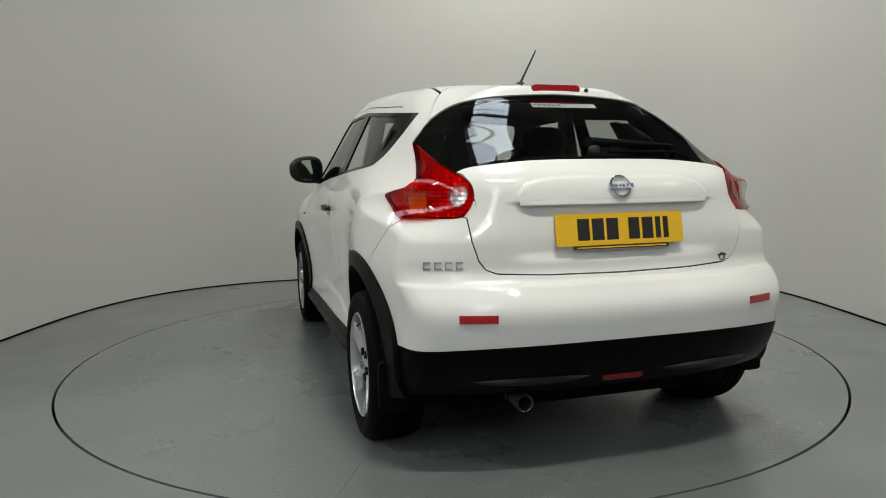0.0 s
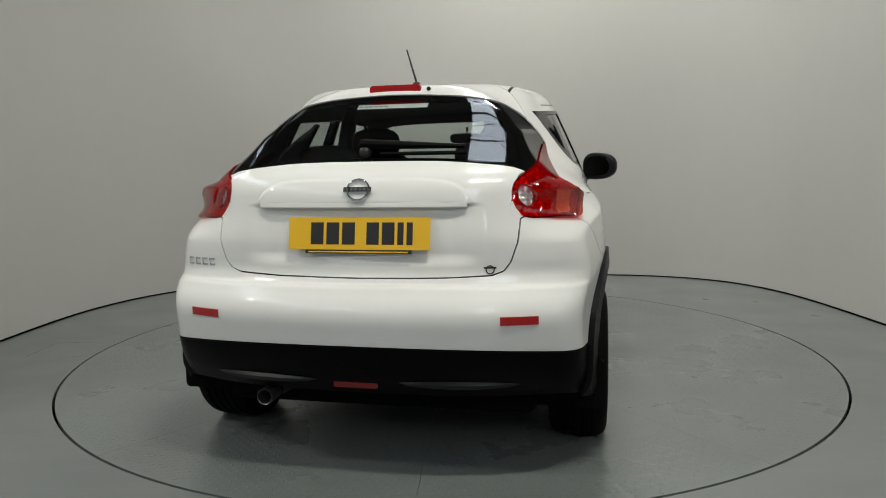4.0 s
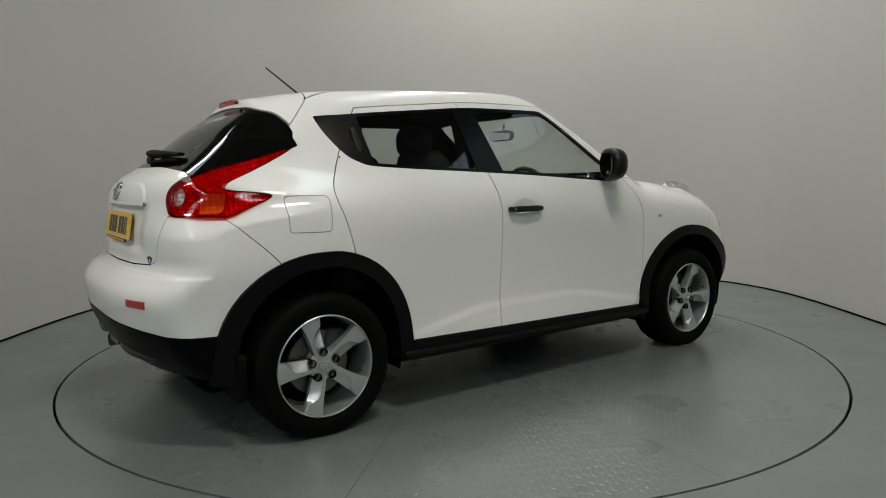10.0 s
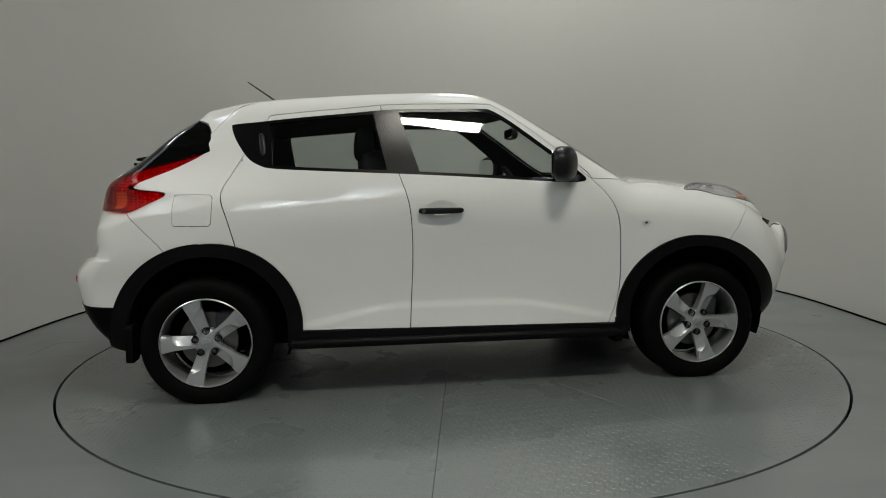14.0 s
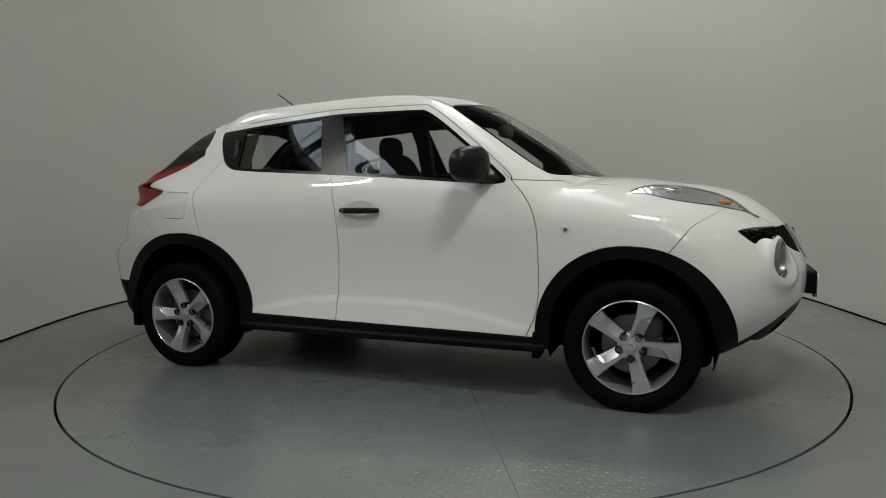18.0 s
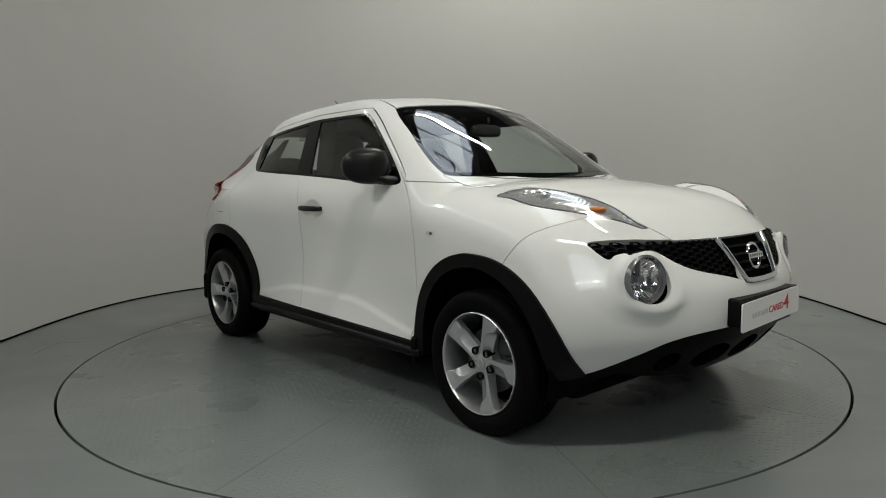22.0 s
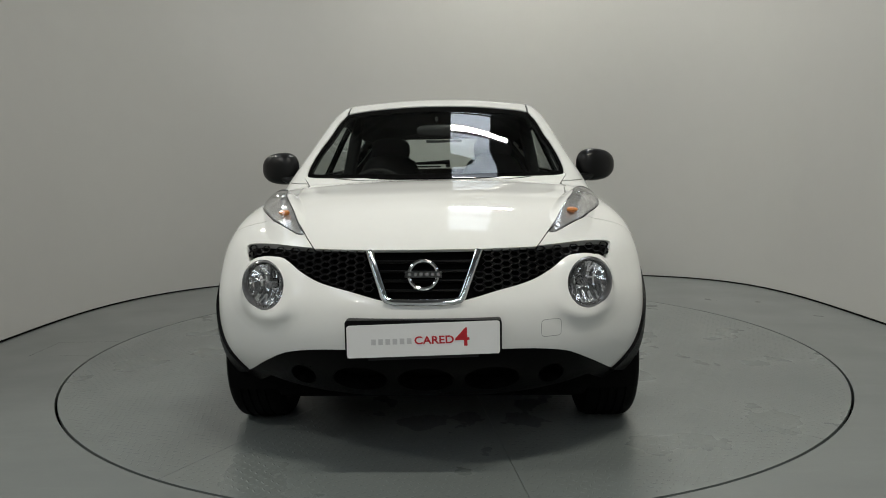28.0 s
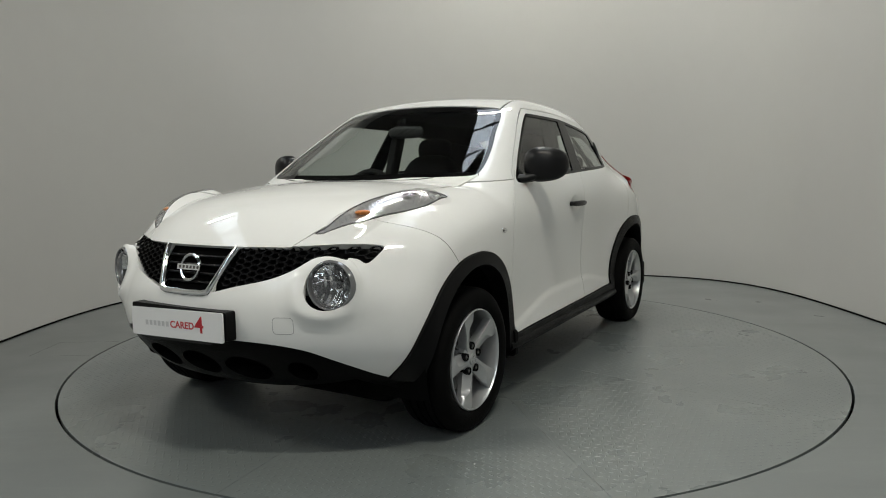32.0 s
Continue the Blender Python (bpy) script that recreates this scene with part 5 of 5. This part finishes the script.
def front_xs(ys, zs):
    """Where lines from ahead at each y and z meet the body."""
    a, b = np.full(len(ys), 1.2), np.full(len(ys), 2.4)
    for x in np.linspace(1.2, 2.4, 40):
        inside = body(np.stack([np.full(len(ys), x), ys, zs], 1)) < 0
        a = np.where(inside, x, a)
    b = a + 1.2 / 39
    for _ in range(14):
        m = (a + b) / 2
        inside = body(np.stack([m, ys, zs], 1)) < 0
        a, b = np.where(inside, m, a), np.where(inside, b, m)
    return a


def front_fittings():
    # grille: honeycomb of small cells on a dark backing
    grille_back()
    w, h = 0.042, 0.0215
    cells = []
    for iy in range(-24, 25):
        for iz in range(0, 11):
            y, z = iy * w * 0.78, 0.652 + iz * h * 1.02 + (iy % 2) * h * 0.51
            if GRILLE(np.array([[2.0, y, z]]))[0] < (-0.004 if abs(y) < 0.5 else -0.010) and abs(y) > 0.128 + (z - 0.655) * 0.43 + 0.024:
                cells.append((y, z))
    rings = ((1.0, -0.022), (1.0, -0.010), (0.80, -0.011), (0.70, -0.026))
    spots = np.array([(y + rr * 0.5 * w * 1.04 * math.cos(radians(60 * c)), z + rr * 0.5 * h * 1.16 * math.sin(radians(60 * c)))
                      for y, z in cells for rr, _ in rings for c in range(6)])
    spots[:, 1] = np.minimum(spots[:, 1], 0.833)
    xs = front_xs(spots[:, 0], spots[:, 1])
    halves = {False: bmesh.new(), True: bmesh.new()}
    for i, (y, z) in enumerate(cells):
        bm = halves[y > 0]
        ring = []
        for j, (rr, deep) in enumerate(rings):
            k = i * 24 + j * 6
            ring.append([bm.verts.new((xs[k + c] + deep, spots[k + c, 0], spots[k + c, 1])) for c in range(6)])
        for a, b in zip(ring, ring[1:]):
            for c in range(6):
                d = (c + 1) % 6
                bm.faces.new((a[c], a[d], b[d], b[c]))
    for bm in halves.values():
        bmesh.ops.recalc_face_normals(bm, faces=bm.faces)
        g = part("grille", bm, GRILLE_BLACK, car, "black honeycomb grille mesh", smooth=False)
    # slats inside the vee
    for z in (0.690, 0.722, 0.754, 0.786):
        half = 0.128 + (z - 0.655) * 0.43 - 0.012
        pts = []
        for i in range(9):
            y = -half + 2 * half * i / 8
            q, n = front_at(y, z)
            pts.append((q.x - 0.020, y, z))
        part("grille_slat", pipe(pts, 0.011, 8, flat=0.45), GRILLE_BLACK, g, "black grille slat")
    # chrome vee
    line = []
    for y, z in ((-0.197, 0.822), (-0.18, 0.78), (-0.158, 0.725), (-0.138, 0.676), (-0.128, 0.660), (-0.10, 0.654), (0, 0.652), (0.10, 0.654), (0.128, 0.660), (0.138, 0.676), (0.158, 0.725), (0.18, 0.78), (0.197, 0.822)):
        q, n = front_at(y, z)
        line.append((q, n))
    bm = bmesh.new()
    rows = []
    for i, (q, n) in enumerate(line):
        d = (line[min(i + 1, 12)][0] - line[max(i - 1, 0)][0]).normalized()
        s = d.cross(n).normalized()
        k = 0.014
        rows.append([bm.verts.new(q + s * k * u + n * e) for u, e in ((-1, -0.016), (-1, -0.002), (-0.9, 0.005), (-0.6, 0.010), (0, 0.0125), (0.6, 0.010), (0.9, 0.005), (1, -0.002), (1, -0.016))])
    for a, b in zip(rows, rows[1:]):
        for j in range(8):
            bm.faces.new((a[j], a[j + 1], b[j + 1], b[j]))
    bm.faces.new(rows[0])
    bm.faces.new(rows[-1])
    bmesh.ops.recalc_face_normals(bm, faces=bm.faces)
    part("grille_vee", bm, CHROME, car, "chrome V-shaped grille bar")
    emblem("front_emblem", front_at(0, 0.745)[0] + Vector((0.002, 0, 0)), Vector((1, 0, 0.25)).normalized(), 0.056)
    # round headlamps
    for s in (-1, 1):
        c, n0 = front_at(s * 0.603, 0.697)
        n = Vector((0.96, s * 0.25, 0.05)).normalized()
        c = Vector((1.900, s * 0.602, 0.695))
        m = Matrix.Translation(c) @ n.to_track_quat("X", "Z").to_matrix().to_4x4()
        R = 0.0865
        bm = turned([(R + 0.018, -0.034), (R + 0.0075, -0.003), (R + 0.002, 0.004), (R - 0.002, 0.003), (R - 0.006, -0.010), (R - 0.007, -0.05)], 48, "X", closed=True)
        bm.transform(m)
        lamp = part("headlamp", bm, BEZEL, car, "round clear headlamp in a white pod")
        bm = turned([(R - 0.005, -0.012), (R - 0.007, -0.024), (R - 0.009, -0.027)], 48, "X", caps=False)
        bm.transform(m)
        part("inner_bezel", bm, BEZEL, lamp, "grey inner ring of the lamp")
        bowl = [(R - 0.009 - (R - 0.029) * k / 14, -0.024 - 0.056 * (1 - (1 - k / 14) ** 2)) for k in range(15)]
        bm = turned(bowl, 72, "X", caps=False)
        for v in bm.verts:
            v.co.x += 0.0016 * math.cos(2 * math.pi * v.co.y / 0.021) + (0.003 if v.co.z > 0.012 else 0.0)
        bm.transform(m)
        part("reflector", bm, BRIGHT, lamp, "mirror-bright fluted reflector bowl")
        bm = turned([(0.0, -0.028), (0.010, -0.029), (0.0155, -0.034), (0.0165, -0.045), (0.0165, -0.080)], 24, "X")
        bm.transform(m)
        part("bulb_shield", bm, BEZEL, lamp, "grey metal bulb shield")
        bm = box((-0.066, -0.004, 0.0), (-0.040, 0.004, R * 0.74), 0.002)
        bm.transform(m)
        part("shield_stem", bm, BEZEL, lamp, "stem of the bulb shield")
        bm = turned([(R - 0.004, -0.010), (R * 0.85, 0.002), (R * 0.6, 0.010), (R * 0.3, 0.015), (0.002, 0.0165)], 40, "X", caps=False)
        bm.transform(m)
        part("lens", bm, LENS, lamp, "domed clear lens")
        # bulbs in the slanted lamps
        for lx, ly, mat, rr, label in ((1.662, 0.583, AMBER, 0.019, "amber indicator bulb"), (1.42, 0.650, BRIGHT, 0.022, "small bright bulb")):
            q, nn = on_body((lx, s * ly, 1.4), (0, 0, -1))
            bm = blob(q - nn * 0.021, (rr * 2.0, rr * 1.3, rr * 0.55), 2.2, 18, 10)
            part("running_lamp_bulb", bm, mat, car, label)
    # plate on its holder, with plain bars for the brand word
    def plate(u, v, d):
        return Vector((2.098 + d, u, 0.534 + v + 0.030 * u))

    bm = slab(rounded(0.540, 0.112, 0.01, 3, 0.0, 0.010), lambda u, v, d: Vector((2.048 + d, u, 0.534 + v)), 0.046)
    holder = part("plate_holder", bm, CLADDING, car, "black plate holder on the bumper")
    bm = slab(rounded(0.525, 0.113, 0.008, 3), lambda u, v, d: plate(u, v, d), 0.006)
    pl = part("show_plate", bm, PLATE_WHITE, car, "white dealer plate with grey and red lettering")
    for i in range(6):
        y0 = -0.178 + i * 0.0245
        bm = bmesh.new()
        bm_box(bm, (2.104, y0, 0.521 + 0.03 * y0), (2.1045, y0 + 0.016, 0.541 + 0.03 * y0))
        part("brand_bar", bm, PRINT_GREY, pl)
    turn = Matrix.Rotation(radians(90), 4, "Z") @ Matrix.Rotation(radians(90), 4, "X") @ Matrix.Rotation(radians(1.7), 4, "Z")
    letters("CARED", 0.0375, RED_INK, pl, Matrix.Translation((2.1042, -0.030, 0.5185)) @ turn @ Matrix.Diagonal((1.13, 1, 1, 1)), "red capital letters")
    letters("4", 0.090, RED_INK, pl, Matrix.Translation((2.1042, 0.110, 0.512)) @ turn @ Matrix.Diagonal((1.15, 1, 1, 1)), "large red figure four", "figure")
    bm = slab([(-0.19, -0.068), (0.19, -0.068), (0.19, -0.058), (-0.19, -0.058)], lambda u, v, d: plate(u, v, -0.004 + d), 0.006)
    part("plate_strip", bm, GREY_PLASTIC, pl, "grey strip below the plate")
    # towing-eye cover: a fine joint in the bumper
    bm = bmesh.new()
    loop = rounded(0.074, 0.062, 0.014, 4, 0.452, 0.548)
    pts = [front_at(y, z) for y, z in loop]
    for i in range(len(pts)):
        (a, na), (b, nb) = pts[i], pts[(i + 1) % len(pts)]
        d = (b - a).normalized().cross(na) * 0.0009
        bm.faces.new([bm.verts.new(v) for v in (a - d + na * 0.0006, b - d + nb * 0.0006, b + d + nb * 0.0006, a + d + na * 0.0006)])
    part("tow_cover_joint", bm, GREY_INK, car, "fine joint round the square towing-eye cover")
    # wipers on the scuttle
    for y0, y1 in ((-0.50, 0.02), (-0.02, 0.48)):
        pts = []
        for i in range(9):
            y = y0 + (y1 - y0) * i / 8
            x = 1.085 - 0.52 * y * y
            q, n = on_body((x - 0.02, y, 1.5), (0, 0, -1))
            pts.append(q - n * 0.004)
        part("wiper", pipe(pts, 0.007, 8, flat=0.7), INK, car, "black windscreen wiper")


def grille_back():
    # near-black sheets stand in for the deep shade behind the openings
    v, n, f = cut(BODY_SHELL, grow(GRILLE, 0.03))
    sheet("grille_backing", (v - n * 0.034, n, f), DARK, car, "near-black sheet in place of the shade behind the grille")
    v, n, f = cut(BODY_SHELL, grow(CHIN, -0.01), lambda q: 1.5 - q[:, 0])
    sheet("duct_backing", (v - n * 0.07, n, f), DARK, car, "near-black sheet in place of the shade behind the ducts")


for s in (-1, 1):
    mirror(s)
handles()
aerial()
rear_fittings()
front_fittings()


# ---- cabin ----
def seat(y):
    """A front seat: cushion, backrest with bolsters, headrest on two posts."""
    bm = blob((0.02, y, 0.60), (0.27, 0.25, 0.10), 4, 24, 12)
    s = part("front_seat", bm, SEAT, car, "dark grey cloth front seat")
    bm = blob((-0.29, y, 0.90), (0.10, 0.25, 0.34), 3.5, 24, 16, lambda p: Vector((p.x - 0.75 * (p.z + 0.9), p.y * (1 - 0.16 * max(0, p.z)), p.z)))
    part("backrest", bm, SEAT, s, "reclined cloth backrest")
    bm = blob((-0.47, y, 1.275), (0.055, 0.135, 0.085), 3, 20, 12)
    part("headrest", bm, SEAT, s, "padded headrest")
    for dy in (-0.05, 0.05):
        part("headrest_post", pipe([(-0.455, y + dy, 1.15), (-0.468, y + dy, 1.24)], 0.007, 8), STEEL, s, "steel headrest post")


def cabin():
    seat(-0.36)
    seat(0.36)
    bm = blob((-0.86, 0, 0.62), (0.26, 0.62, 0.10), 5, 24, 12)
    b = part("rear_bench", bm, SEAT, car, "dark grey cloth rear bench")
    bm = blob((-1.10, 0, 0.88), (0.09, 0.62, 0.27), 5, 28, 14, lambda p: Vector((p.x - 0.6 * (p.z + 0.9), p.y, p.z)))
    part("bench_backrest", bm, SEAT, b, "cloth rear backrest")
    for y in (-0.36, 0.36):
        part("rear_headrest", blob((-1.22, y, 1.175), (0.05, 0.13, 0.06), 3), SEAT, b, "low rear headrest")
    bm = box((-1.70, -0.56, 1.04), (-1.20, 0.56, 1.06), 0.008)
    part("parcel_shelf", bm, TRIM, car, "black parcel shelf")
    bm = blob((0.78, 0, 0.90), (0.26, 0.66, 0.135), 4, 32, 16)
    d = part("dashboard", bm, TRIM, car, "dark grey dashboard")
    part("instrument_hood", blob((0.56, -0.36, 1.015), (0.10, 0.17, 0.05), 2.5), TRIM, d, "hood over the dials")
    part("centre_stack", box((0.36, -0.14, 0.55), (0.60, 0.14, 0.98), 0.04), TRIM, d, "centre console stack")
    bm = bmesh.new()
    rings = []
    for i in range(40):
        a = 2 * math.pi * i / 40
        rings.append((0.0, 0.185 * math.cos(a), 0.185 * math.sin(a)))
    pipe(rings + [rings[0]], 0.016, 10, bm=bm)
    for a in (0, 180, 270):
        pipe([(0.02, 0, 0), (0.0, 0.18 * math.cos(radians(a)), 0.18 * math.sin(radians(a)))], 0.014, 8, bm=bm)
    blob((0.02, 0, 0), (0.035, 0.07, 0.06), 3, 14, 10, bm=bm)
    pipe([(0.03, 0, 0), (0.25, 0, -0.02)], 0.03, 10, bm=bm)
    bm.transform(pose(0.385, -0.36, 0.955, 0, -22, 0))
    part("steering_wheel", bm, TRIM, car, "black three-spoke steering wheel")
    bm = blob((0.455, 0.0, 1.345), (0.022, 0.115, 0.036), 3.5, 20, 12)
    m = part("rear_view_mirror", bm, INK, car, "black interior mirror")
    part("mirror_face", slab(rounded(0.21, 0.055, 0.02), lambda u, v, e: Vector((0.434 - e, u, 1.345 + v)), 0.002), MIRROR, m, "mirror glass")
    part("mirror_stem", pipe([(0.46, 0, 1.37), (0.475, 0, 1.40), (0.47, 0, 1.42)], 0.009, 8), INK, m, "mirror stem")
    for s in (-1, 1):
        bm = blob((-0.31, s * 0.60, 1.25), (0.05, 0.04, 0.25), 4, 12, 10, lambda p: Vector((p.x - 0.4 * p.z, p.y - s * 1.3 * p.z, p.z)))
        part("pillar_trim", bm, TRIM, car, "dark inner pillar trim")


cabin()


place()
table = turntable()


# ---- what moves ----
def motions():
    """The turntable turns and carries the car round with it."""
    turn = Spline((0, 3, 6, 9, 11, 13, 17, 19, 21, 23, 25, 28, 32),
                  (107.38, 85.86, 64.54, 43.25, 29.16, 15.19, -12.93, -26.82, -41.07, -55.22, -69.45, -91.02, -119.79))
    rows_car, rows_table = [], []
    for i in range(33):
        a = float(turn(i))
        c, s = math.cos(radians(a)), math.sin(radians(a))
        x, y = -0.059, -0.060
        rows_car.append((i, pose(c * x - s * y, s * x + c * y, 0, 0, 0, a)))
        rows_table.append((i, pose(0, 0, 0, 0, 0, a)))
    walk(car, rows_car)
    walk(table, rows_table)


motions()
